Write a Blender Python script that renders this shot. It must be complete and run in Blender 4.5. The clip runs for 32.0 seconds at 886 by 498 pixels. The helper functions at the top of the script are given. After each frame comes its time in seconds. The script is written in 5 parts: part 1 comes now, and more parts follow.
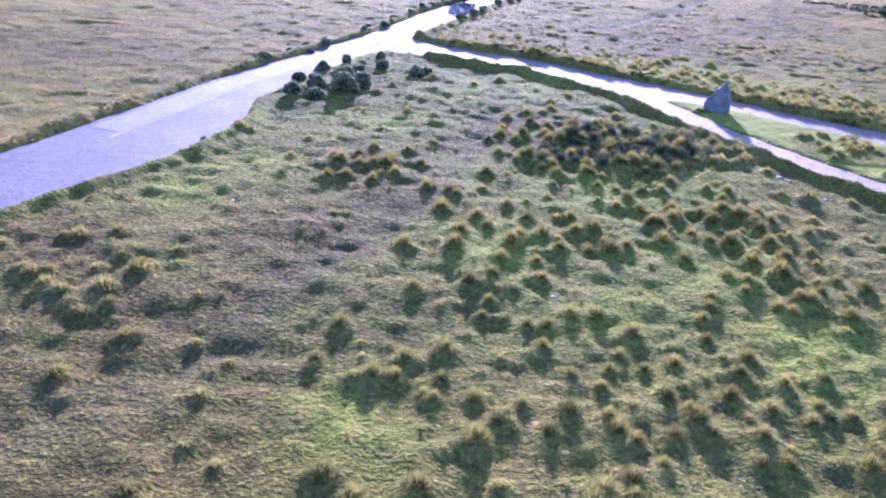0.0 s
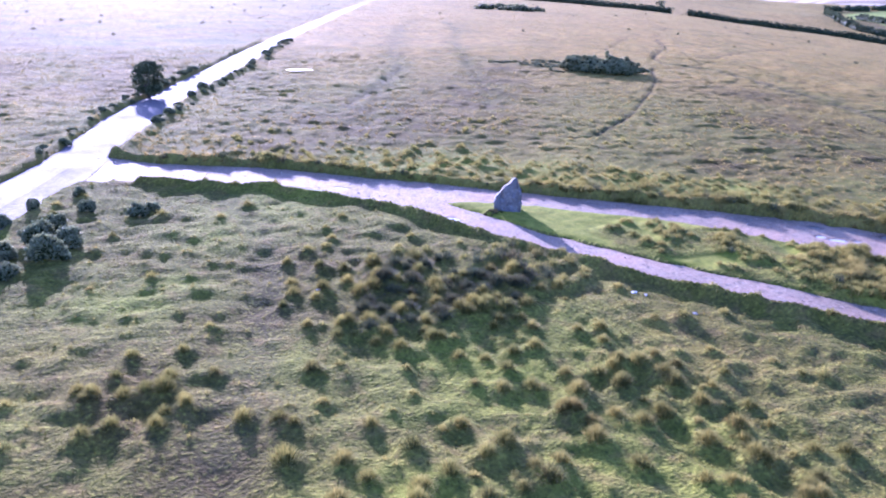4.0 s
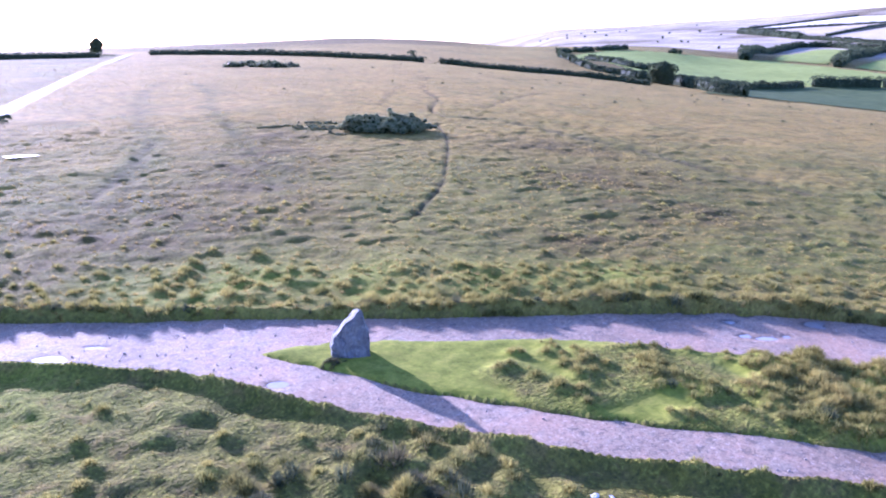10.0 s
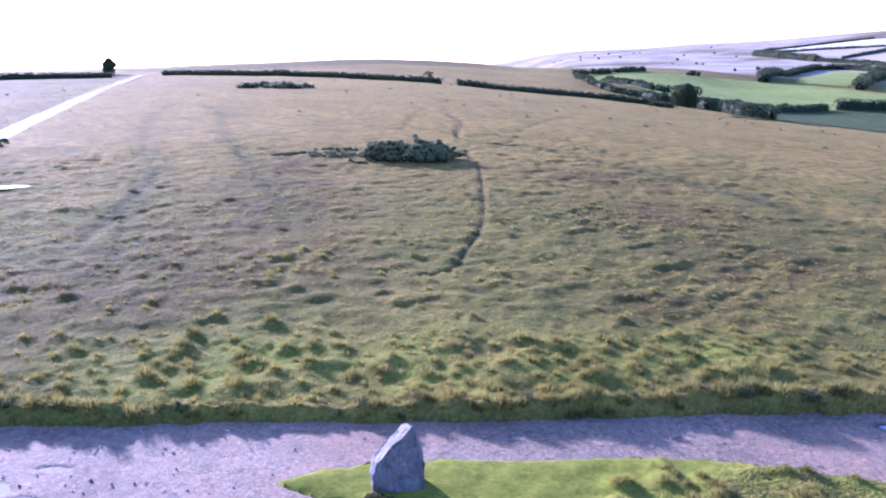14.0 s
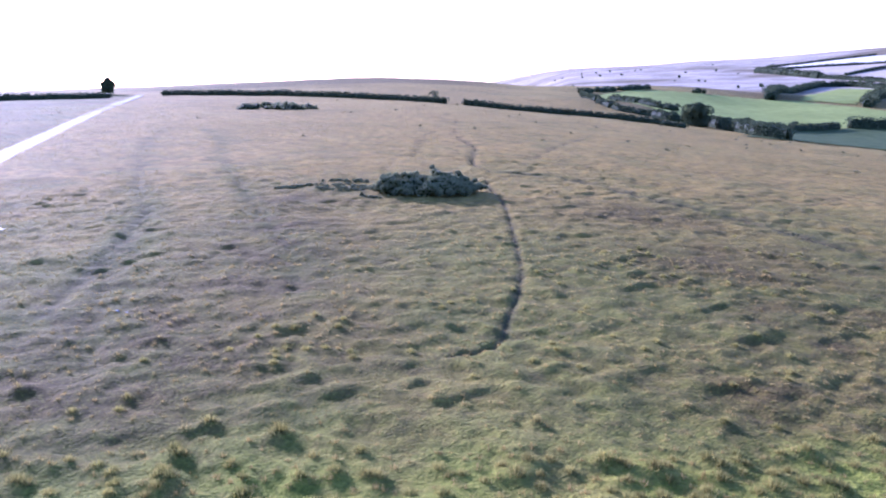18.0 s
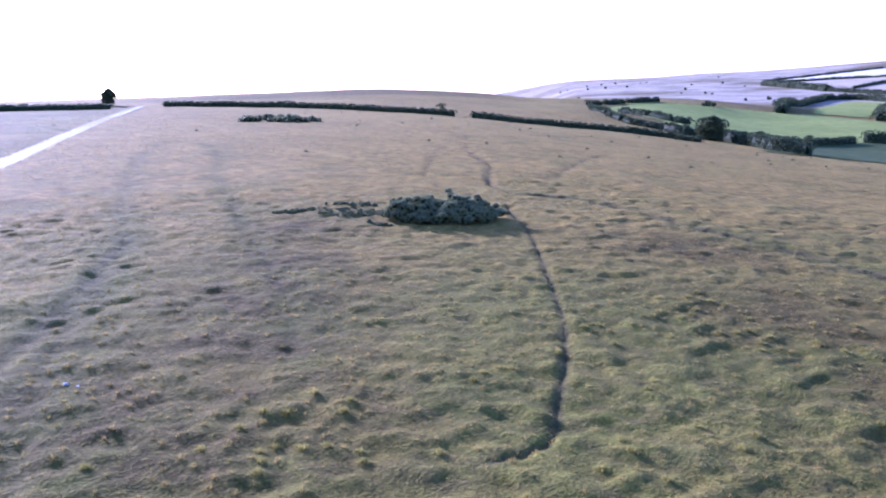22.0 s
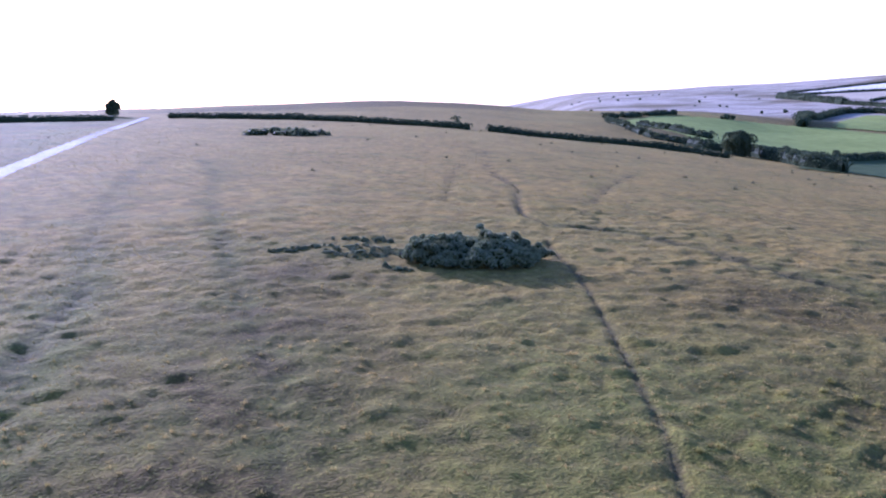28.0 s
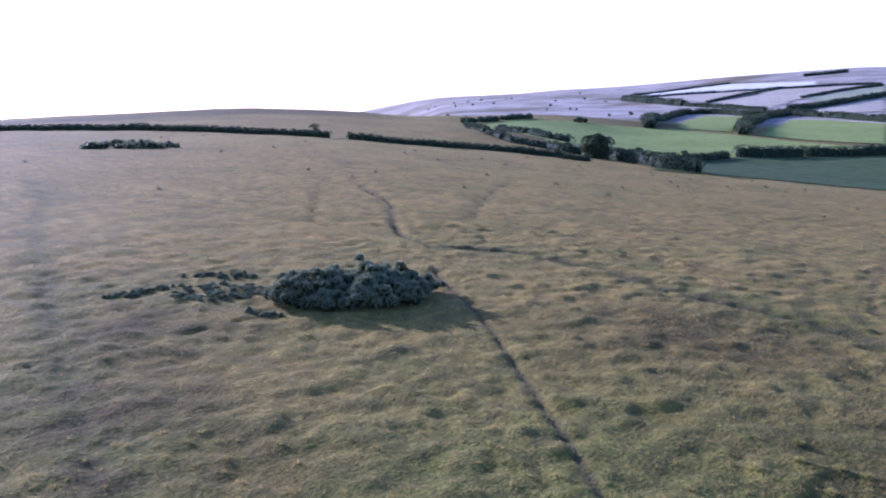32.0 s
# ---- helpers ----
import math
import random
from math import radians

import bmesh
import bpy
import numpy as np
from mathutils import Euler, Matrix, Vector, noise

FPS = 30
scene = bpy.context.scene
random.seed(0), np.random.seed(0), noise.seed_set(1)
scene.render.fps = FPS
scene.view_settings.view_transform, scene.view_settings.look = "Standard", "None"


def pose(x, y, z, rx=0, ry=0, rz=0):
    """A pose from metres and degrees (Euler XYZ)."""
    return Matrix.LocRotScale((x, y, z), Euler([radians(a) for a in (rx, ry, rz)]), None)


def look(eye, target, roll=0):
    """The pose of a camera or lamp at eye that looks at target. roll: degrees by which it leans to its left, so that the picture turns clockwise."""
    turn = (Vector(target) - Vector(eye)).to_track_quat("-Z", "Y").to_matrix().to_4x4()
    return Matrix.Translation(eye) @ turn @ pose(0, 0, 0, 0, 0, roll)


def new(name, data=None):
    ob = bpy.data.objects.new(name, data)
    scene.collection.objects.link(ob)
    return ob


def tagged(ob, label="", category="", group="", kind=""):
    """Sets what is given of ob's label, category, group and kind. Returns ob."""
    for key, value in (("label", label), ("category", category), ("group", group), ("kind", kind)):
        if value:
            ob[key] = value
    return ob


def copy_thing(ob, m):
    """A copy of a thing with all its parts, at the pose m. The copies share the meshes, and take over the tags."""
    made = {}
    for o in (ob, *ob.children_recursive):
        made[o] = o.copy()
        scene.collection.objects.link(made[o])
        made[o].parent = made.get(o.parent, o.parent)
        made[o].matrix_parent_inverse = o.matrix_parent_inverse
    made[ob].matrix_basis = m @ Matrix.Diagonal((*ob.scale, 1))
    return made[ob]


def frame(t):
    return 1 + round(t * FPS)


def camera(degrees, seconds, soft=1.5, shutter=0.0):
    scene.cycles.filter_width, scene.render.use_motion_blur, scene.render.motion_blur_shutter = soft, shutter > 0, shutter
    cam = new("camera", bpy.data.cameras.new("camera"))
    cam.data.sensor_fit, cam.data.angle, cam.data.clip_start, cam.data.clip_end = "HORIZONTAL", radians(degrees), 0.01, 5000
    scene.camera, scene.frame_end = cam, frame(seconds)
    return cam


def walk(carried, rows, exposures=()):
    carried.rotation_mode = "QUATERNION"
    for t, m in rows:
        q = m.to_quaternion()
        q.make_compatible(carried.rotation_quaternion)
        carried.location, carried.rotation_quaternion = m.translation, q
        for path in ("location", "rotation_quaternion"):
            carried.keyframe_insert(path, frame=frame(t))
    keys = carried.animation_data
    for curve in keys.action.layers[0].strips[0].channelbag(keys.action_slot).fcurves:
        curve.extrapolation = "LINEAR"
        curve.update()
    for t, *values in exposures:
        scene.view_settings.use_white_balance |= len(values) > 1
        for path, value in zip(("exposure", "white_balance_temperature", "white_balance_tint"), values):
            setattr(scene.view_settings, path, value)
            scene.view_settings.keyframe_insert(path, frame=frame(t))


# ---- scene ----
cam = camera(55.2, 32.0, soft=2.0)
METRES, EYE, TILT, LEAN, TURN = 81.25, 13.0, 0.0, 0.0, 0.0
ROWS = [
    (0.0, 0.0, 0.0, 0.0, 1.57, -23.48, -3.62),
    (0.5, -0.0065, 0.021, 0.0003, -0.22, -22.89, -3.67),
    (1.0, -0.0147, 0.0422, 0.0018, 0.75, -22.31, -3.44),
    (1.5, -0.0226, 0.0619, 0.004, 1.0, -21.61, -3.01),
    (2.0, -0.0299, 0.0816, 0.0057, 1.5, -21.12, -2.63),
    (2.5, -0.0363, 0.0994, 0.007, 2.05, -20.8, -2.31),
    (3.0, -0.0399, 0.1186, 0.008, -5.36, -19.98, -2.05),
    (3.5, -0.0456, 0.1367, 0.0076, -13.12, -19.3, -1.99),
    (4.0, -0.0491, 0.1571, 0.0071, -21.7, -18.54, -1.63),
    (4.5, -0.0507, 0.1743, 0.0067, -29.15, -18.04, -1.22),
    (6.5, -0.0426, 0.2387, 0.0051, -39.11, -16.79, 0.25),
    (7.0, -0.0361, 0.2533, 0.0035, -38.92, -16.5, 0.65),
    (7.5, -0.0298, 0.2669, 0.0025, -38.91, -16.27, 0.67),
    (8.0, -0.0238, 0.2805, 0.002, -38.84, -16.03, 0.58),
    (8.5, -0.0184, 0.2926, 0.0022, -38.75, -15.75, 0.43),
    (9.0, -0.0112, 0.3082, 0.0029, -38.78, -15.4, 0.44),
    (9.5, -0.0056, 0.3207, 0.0033, -38.56, -15.22, 0.31),
    (10.0, 0.002, 0.3376, 0.0039, -38.51, -14.99, 0.24),
    (10.5, 0.0079, 0.3504, 0.0041, -38.31, -14.84, 0.21),
    (11.0, 0.0149, 0.364, 0.0038, -38.09, -14.67, 0.14),
    (11.5, 0.0202, 0.377, 0.0029, -38.34, -14.52, 0.1),
    (12.0, 0.0274, 0.3906, 0.0019, -37.9, -14.3, 0.06),
    (12.5, 0.0345, 0.4055, 0.001, -38.35, -14.08, 0.15),
    (13.0, 0.0411, 0.4178, 0.0006, -37.76, -13.96, 0.22),
    (13.5, 0.0466, 0.4297, 0.0007, -38.23, -13.72, 0.18),
    (14.0, 0.053, 0.4435, 0.0006, -37.69, -13.62, 0.08),
    (14.5, 0.0574, 0.4561, -0.0002, -37.92, -13.4, 0.12),
    (16.5, 0.0793, 0.5095, 0.0024, -37.86, -12.85, 0.36),
    (17.0, 0.0869, 0.5218, 0.0046, -38.13, -12.62, 0.53),
    (17.5, 0.0938, 0.535, 0.0061, -38.08, -12.56, 0.28),
    (18.0, 0.1014, 0.5473, 0.0071, -37.68, -12.49, 0.25),
    (18.5, 0.11, 0.5597, 0.0087, -37.7, -12.42, 0.46),
    (19.0, 0.1182, 0.5719, 0.0095, -37.65, -12.25, 0.44),
    (19.5, 0.125, 0.5854, 0.0088, -37.73, -12.07, 0.44),
    (20.0, 0.1327, 0.598, 0.0077, -37.57, -12.16, 0.34),
    (20.5, 0.1392, 0.61, 0.0073, -37.57, -12.01, 0.2),
    (21.0, 0.1469, 0.6256, 0.0072, -37.43, -11.85, 0.06),
    (21.5, 0.1536, 0.6375, 0.0075, -37.45, -11.79, 0.02),
    (22.0, 0.1617, 0.651, 0.0069, -37.39, -11.74, 0.06),
    (22.5, 0.1689, 0.6634, 0.0064, -37.11, -11.61, 0.1),
    (23.0, 0.1765, 0.6773, 0.0064, -37.64, -11.53, 0.06),
    (23.5, 0.1859, 0.6902, 0.0066, -37.24, -11.6, 0.15),
    (24.0, 0.193, 0.7037, 0.0068, -37.45, -11.32, 0.17),
    (24.5, 0.2007, 0.7154, 0.0081, -37.43, -11.26, 0.09),
    (25.0, 0.2077, 0.7274, 0.009, -37.0, -11.27, -0.19),
    (25.5, 0.2139, 0.7393, 0.0097, -37.17, -11.16, -0.24),
    (27.5, 0.2432, 0.7893, 0.0075, -36.52, -11.11, -0.15),
    (28.0, 0.2509, 0.8015, 0.0069, -36.71, -10.99, -0.13),
    (28.5, 0.2572, 0.813, 0.0061, -36.85, -10.93, -0.24),
    (29.0, 0.2668, 0.8242, 0.0055, -41.82, -10.81, 0.58),
    (29.5, 0.2713, 0.8392, 0.0063, -46.38, -10.85, 1.02),
    (30.0, 0.2792, 0.8505, 0.007, -46.18, -10.8, 1.06),
    (30.5, 0.2874, 0.8624, 0.0075, -46.34, -10.74, 0.94),
    (31.0, 0.295, 0.8742, 0.0085, -46.18, -10.73, 0.7),
    (31.5, 0.3027, 0.8859, 0.0092, -46.3, -10.63, 0.59),
    (32.0, 0.311, 0.8986, 0.0091, -46.32, -10.65, 0.4),
]
EXPOSURES = [(0.0, 2.38, 4460, 54), (1.5, 2.62, 4430, 62), (3.0, 2.42, 4430, 62), (4.5, 2.34, 4500, 54), (9.0, 2.38, 4470, 53), (13.0, 2.14, 4480, 51), (20.0, 1.92, 4350, 53), (32.0, 1.38, 4320, 48)]
walk(cam, [(t, pose(0, 0, EYE, TILT, LEAN, TURN) @ pose(METRES * x, METRES * y, METRES * z, 90 + pitch, roll, yaw)) for t, x, y, z, yaw, pitch, roll in ROWS], EXPOSURES)

# ---- light: low afternoon sun ahead of the flight, hazy bright sky ----
SUN_EL, SUN_AZ = 15.5, 1.0
world = bpy.data.worlds.new("sky")
scene.world = world
world.use_nodes = True
wn = world.node_tree.nodes
sky = wn.new("ShaderNodeTexSky")
sky.sky_type, sky.sun_disc = "NISHITA", False
sky.sun_elevation, sky.sun_rotation = radians(SUN_EL), radians(SUN_AZ)
sky.altitude, sky.air_density, sky.dust_density, sky.ozone_density = 300, 1.0, 1.0, 1.0
wn["Background"].inputs["Strength"].default_value = 0.13
haze = wn.new("ShaderNodeHueSaturation")
haze.inputs["Saturation"].default_value = 1.05
world.node_tree.links.new(sky.outputs[0], haze.inputs["Color"])
world.node_tree.links.new(haze.outputs[0], wn["Background"].inputs["Color"])
sun = new("sun", bpy.data.lights.new("sun", "SUN"))
sun.data.energy, sun.data.angle, sun.data.color = 5.0, radians(0.8), (1.0, 0.88, 0.68)
sa, se = radians(SUN_AZ), radians(SUN_EL)
sun.matrix_world = look((0, 0, 60), (-math.sin(sa) * math.cos(se) * 50, -math.cos(sa) * math.cos(se) * 50, 60 - math.sin(se) * 50))

# ---- helpers for meshes ----
rng = np.random.default_rng(7)


def smooth_step(a, b, v):
    q = np.clip((np.asarray(v, float) - a) / (b - a), 0, 1)
    return q * q * (3 - 2 * q)


def soft_plus(v, k):
    return k * np.logaddexp(0, np.asarray(v, float) / k)


def curve_points(pts, step):
    """A smooth line through the points (Catmull-Rom), with a point about every step metres."""
    p = np.array(pts, float)
    p = np.vstack([2 * p[0] - p[1], p, 2 * p[-1] - p[-2]])
    out = []
    for i in range(1, len(p) - 2):
        n = max(1, int(np.ceil(np.linalg.norm(p[i + 1] - p[i]) / step)))
        u = (np.arange(n) / n)[:, None]
        out.append(0.5 * (2 * p[i] + (p[i + 1] - p[i - 1]) * u + (2 * p[i - 1] - 5 * p[i] + 4 * p[i + 1] - p[i + 2]) * u ** 2
                          + (3 * p[i] - p[i - 1] - 3 * p[i + 1] + p[i + 2]) * u ** 3))
    out.append(p[-2][None])
    return np.vstack(out)


def resample(pts, n):
    c = curve_points(pts, 0.5)
    d = np.concatenate([[0], np.cumsum(np.linalg.norm(np.diff(c, axis=0), axis=1))])
    t = np.linspace(0, d[-1], n)
    return np.stack([np.interp(t, d, c[:, 0]), np.interp(t, d, c[:, 1])], 1)


def dist_line(x, y, pts):
    """The distance from points to a broken line, and how far along it they lie (0 to 1)."""
    best, along = np.full(x.shape, 1e9), np.zeros(x.shape)
    p = np.array(pts, float)
    for i in range(len(p) - 1):
        a, b = p[i], p[i + 1]
        v = b - a
        t = np.clip(((x - a[0]) * v[0] + (y - a[1]) * v[1]) / max(v @ v, 1e-9), 0, 1)
        d = np.hypot(x - a[0] - t * v[0], y - a[1] - t * v[1])
        m = d < best
        best, along = np.where(m, d, best), np.where(m, (i + t) / (len(p) - 1), along)
    return best, along


def inside(x, y, poly):
    p, res = np.array(poly, float), np.zeros(x.shape, bool)
    for i in range(len(p)):
        (x0, y0), (x1, y1) = p[i - 1], p[i]
        if y0 != y1:
            res ^= ((y0 > y) != (y1 > y)) & (x < (x1 - x0) * (y - y0) / (y1 - y0) + x0)
    return res


def wave(x, y, size, seed):
    """Smooth value noise between 0 and 1 with features of about that size."""
    x, y = np.asarray(x, float) / size + seed * 17.3, np.asarray(y, float) / size - seed * 9.1
    xi, yi = np.floor(x), np.floor(y)
    fx, fy = x - xi, y - yi
    fx, fy = fx * fx * (3 - 2 * fx), fy * fy * (3 - 2 * fy)

    def v(a, b):
        s = np.sin(a * 127.1 + b * 311.7 + seed * 74.7) * 43758.5453
        return s - np.floor(s)
    return (v(xi, yi) * (1 - fx) + v(xi + 1, yi) * fx) * (1 - fy) + (v(xi, yi + 1) * (1 - fx) + v(xi + 1, yi + 1) * fx) * fy


def tri_mesh(name, verts, faces, material, attrs=None, smooth=False):
    """A mesh from arrays: verts n x 3, faces m x 3 or m x 4, and float attributes on the points."""
    me = bpy.data.meshes.new(name)
    verts, faces = np.asarray(verts, np.float32), np.asarray(faces, np.int32)
    n, k = faces.shape
    me.vertices.add(len(verts))
    me.vertices.foreach_set("co", verts.ravel())
    me.loops.add(n * k)
    me.loops.foreach_set("vertex_index", faces.ravel())
    me.polygons.add(n)
    me.polygons.foreach_set("loop_start", np.arange(0, n * k, k, dtype=np.int32))
    me.polygons.foreach_set("use_smooth", np.full(n, smooth))
    for key, val in (attrs or {}).items():
        me.attributes.new(key, "FLOAT", "POINT").data.foreach_set("value", np.asarray(val, np.float32))
    me.materials.append(material)
    me.update(calc_edges=True)
    me.validate()
    return me


def part(name, bm, material, parent, label=""):
    me = bpy.data.meshes.new(name)
    bm.to_mesh(me)
    bm.free()
    me.materials.append(material)
    ob = new(name, me)
    ob.parent = parent
    return tagged(ob, label)


def grid_faces(nu, nv):
    i, j = np.meshgrid(np.arange(nu - 1), np.arange(nv - 1), indexing="ij")
    a = (i * nv + j).ravel()
    return np.stack([a, a + nv, a + nv + 1, a + 1], 1)


# ---- materials ----
class Nodes:
    """A short way to write node materials."""

    def __init__(self, name):
        self.mat = bpy.data.materials.new(name)
        self.mat.use_nodes = True
        self.tree = self.mat.node_tree
        self.bsdf = self.tree.nodes["Principled BSDF"]
        self.out = self.tree.nodes["Material Output"]
        self.co = self.tree.nodes.new("ShaderNodeNewGeometry").outputs["Position"]

    def put(self, socket, value):
        if isinstance(value, bpy.types.NodeSocket):
            self.tree.links.new(value, socket)
        else:
            socket.default_value = value

    def noise(self, scale, detail=4.0, rough=0.6, vec=None):
        n = self.tree.nodes.new("ShaderNodeTexNoise")
        n.inputs["Scale"].default_value, n.inputs["Detail"].default_value, n.inputs["Roughness"].default_value = scale, detail, rough
        self.tree.links.new(vec or self.co, n.inputs["Vector"])
        return n.outputs["Fac"]

    def voronoi(self, scale, out="Distance"):
        n = self.tree.nodes.new("ShaderNodeTexVoronoi")
        n.inputs["Scale"].default_value = scale
        self.tree.links.new(self.co, n.inputs["Vector"])
        return n.outputs[out]

    def attr(self, name):
        n = self.tree.nodes.new("ShaderNodeAttribute")
        n.attribute_name = name
        return n.outputs["Fac"]

    def span(self, value, a, b, lo=0.0, hi=1.0):
        n = self.tree.nodes.new("ShaderNodeMapRange")
        self.put(n.inputs[0], value)
        for i, v in enumerate((a, b, lo, hi)):
            self.put(n.inputs[1 + i], v)
        return n.outputs[0]

    def math(self, op, a, b=0.0):
        n = self.tree.nodes.new("ShaderNodeMath")
        n.operation = op
        self.put(n.inputs[0], a)
        self.put(n.inputs[1], b)
        return n.outputs[0]

    def mix(self, fac, a, b):
        n = self.tree.nodes.new("ShaderNodeMix")
        n.data_type = "RGBA"
        self.put(n.inputs[0], fac)
        for s, v in ((n.inputs[6], a), (n.inputs[7], b)):
            self.put(s, v if isinstance(v, bpy.types.NodeSocket) else (*v, 1.0))
        return n.outputs[2]

    def bump(self, height, strength, distance):
        n = self.tree.nodes.new("ShaderNodeBump")
        n.inputs["Strength"].default_value, n.inputs["Distance"].default_value = strength, distance
        self.tree.links.new(height, n.inputs["Height"])
        self.tree.links.new(n.outputs[0], self.bsdf.inputs["Normal"])

    def done(self, color, rough=0.8, spec=0.3, sheen=0.0, sheen_tint=(1, 1, 1)):
        self.put(self.bsdf.inputs["Base Color"], color if isinstance(color, bpy.types.NodeSocket) else (*color, 1.0))
        self.put(self.bsdf.inputs["Roughness"], rough)
        self.bsdf.inputs["Specular IOR Level"].default_value = spec
        self.bsdf.inputs["Sheen Weight"].default_value = sheen
        self.bsdf.inputs["Sheen Roughness"].default_value = 0.4
        self.bsdf.inputs["Sheen Tint"].default_value = (*sheen_tint, 1.0)
        return self.mat

    def leafy(self, color, rough, through_color, share, spec=0.02):
        """Adds light that passes through thin leaves."""
        self.done(color, rough, spec)
        t = self.tree.nodes.new("ShaderNodeBsdfTranslucent")
        self.put(t.inputs["Color"], through_color)
        m = self.tree.nodes.new("ShaderNodeMixShader")
        m.inputs[0].default_value = share
        self.tree.links.new(self.bsdf.outputs[0], m.inputs[1])
        self.tree.links.new(t.outputs[0], m.inputs[2])
        self.tree.links.new(m.outputs[0], self.out.inputs["Surface"])
        return self.mat


def ground_material():
    n = Nodes("moor_grass_ground")
    lush, dry, heath, worn, mound = n.attr("lush"), n.attr("dry"), n.attr("heath"), n.attr("worn"), n.attr("mound")
    fine, mid, big, rough = n.noise(11.0, 6, 0.7), n.noise(2.2, 5, 0.65), n.noise(0.09, 4, 0.6), n.noise(0.55, 5, 0.6)
    olive = n.mix(n.span(mid, 0.3, 0.7), (0.042, 0.044, 0.008), (0.11, 0.109, 0.014))
    straw = n.mix(n.span(mid, 0.3, 0.7), (0.165, 0.102, 0.020), (0.36, 0.236, 0.052))
    green = n.mix(n.span(mid, 0.35, 0.65), (0.095, 0.11, 0.011), (0.185, 0.192, 0.022))
    heather = n.mix(n.span(mid, 0.3, 0.7), (0.040, 0.029, 0.008), (0.085, 0.061, 0.015))
    soil = n.mix(n.span(fine, 0.35, 0.65), (0.030, 0.026, 0.013), (0.075, 0.062, 0.030))
    c = n.mix(n.math("ADD", dry, n.span(big, 0.35, 0.65, -0.25, 0.25)), olive, straw)
    patchy = n.noise(0.22, 5, 0.6)
    c = n.mix(n.span(rough, 0.40, 0.60, 0.0, 0.6), c, (0.065, 0.055, 0.018))
    c = n.mix(n.span(patchy, 0.48, 0.66, 0.0, 0.5), c, (0.095, 0.095, 0.018))
    c = n.mix(n.math("MULTIPLY", mound, n.span(mid, 0.3, 0.6, 0.3, 0.9)), c, n.mix(n.span(dry, 0.1, 0.6), (0.17, 0.155, 0.03), (0.25, 0.185, 0.045)))
    # distance haze painted into the base colour of the far hills
    c = n.mix(n.attr("far_haze"), c, n.mix(n.span(n.noise(0.018, 5, 0.65), 0.4, 0.6), (0.20, 0.17, 0.12), (0.34, 0.29, 0.22)))
    c = n.mix(n.math("MULTIPLY", heath, n.span(fine, 0.2, 0.45)), c, heather)
    c = n.mix(n.math("MULTIPLY", lush, n.span(fine, 0.25, 0.5)), c, green)
    c = n.mix(n.math("MULTIPLY", worn, n.span(fine, 0.3, 0.5)), c, soil)
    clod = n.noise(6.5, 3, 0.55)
    quiet = n.span(n.attr("lawn"), 0.0, 1.0, 1.0, 0.25)
    c = n.mix(n.math("MULTIPLY", n.span(n.noise(1.1, 4, 0.6), 0.52, 0.66, 0.0, 0.45), quiet), c, (0.14, 0.09, 0.03))
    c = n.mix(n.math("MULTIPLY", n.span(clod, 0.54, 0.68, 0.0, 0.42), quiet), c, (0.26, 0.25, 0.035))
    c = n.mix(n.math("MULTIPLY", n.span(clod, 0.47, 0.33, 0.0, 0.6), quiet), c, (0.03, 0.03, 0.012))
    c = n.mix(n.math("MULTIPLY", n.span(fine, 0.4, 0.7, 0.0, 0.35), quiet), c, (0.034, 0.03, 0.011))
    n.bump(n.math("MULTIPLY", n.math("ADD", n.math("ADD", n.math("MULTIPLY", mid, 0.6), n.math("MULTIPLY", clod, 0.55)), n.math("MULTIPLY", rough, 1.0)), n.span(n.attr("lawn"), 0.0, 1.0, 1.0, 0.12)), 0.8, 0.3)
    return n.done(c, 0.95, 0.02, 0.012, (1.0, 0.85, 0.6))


def blade_material(name, dark, mid, light, tip, share=0.4):
    n = Nodes(name)
    tint, high = n.attr("tint"), n.attr("high")
    c = n.mix(n.span(tint, 0.0, 0.5), dark, mid)
    c = n.mix(n.span(tint, 0.5, 1.0), c, light)
    c = n.mix(n.span(n.noise(0.13, 3), 0.45, 0.62, 0.0, 0.5), c, tuple(v * w for v, w in zip(mid, (1.25, 0.95, 0.9))))
    c = n.mix(n.span(n.noise(0.4, 3), 0.5, 0.7, 0.0, 0.35), c, (0.17, 0.11, 0.045))
    c = n.mix(n.math("MULTIPLY", high, n.span(tint, 0.1, 0.8, 0.15, 0.85)), c, tip)
    return n.leafy(c, 0.65, c, share)


def asphalt_material(name, lo, hi, rough):
    n = Nodes(name)
    fine, mid, big = n.noise(45.0, 3), n.noise(2.2, 5), n.noise(0.35, 3)
    c = n.mix(n.span(fine, 0.3, 0.7), lo, hi)
    c = n.mix(n.span(mid, 0.45, 0.75, 0.0, 0.5), c, tuple(v * 1.5 for v in hi))
    c = n.mix(n.span(n.noise(9.0, 4, 0.7), 0.45, 0.62, 0.0, 0.6), c, tuple(v * 0.55 for v in lo))
    n.bump(n.math("ADD", fine, n.math("MULTIPLY", n.voronoi(30.0), 0.6)), 0.6, 0.02)
    return n.done(c, n.span(big, 0.3, 0.7, rough - 0.07, rough + 0.07), 0.15)


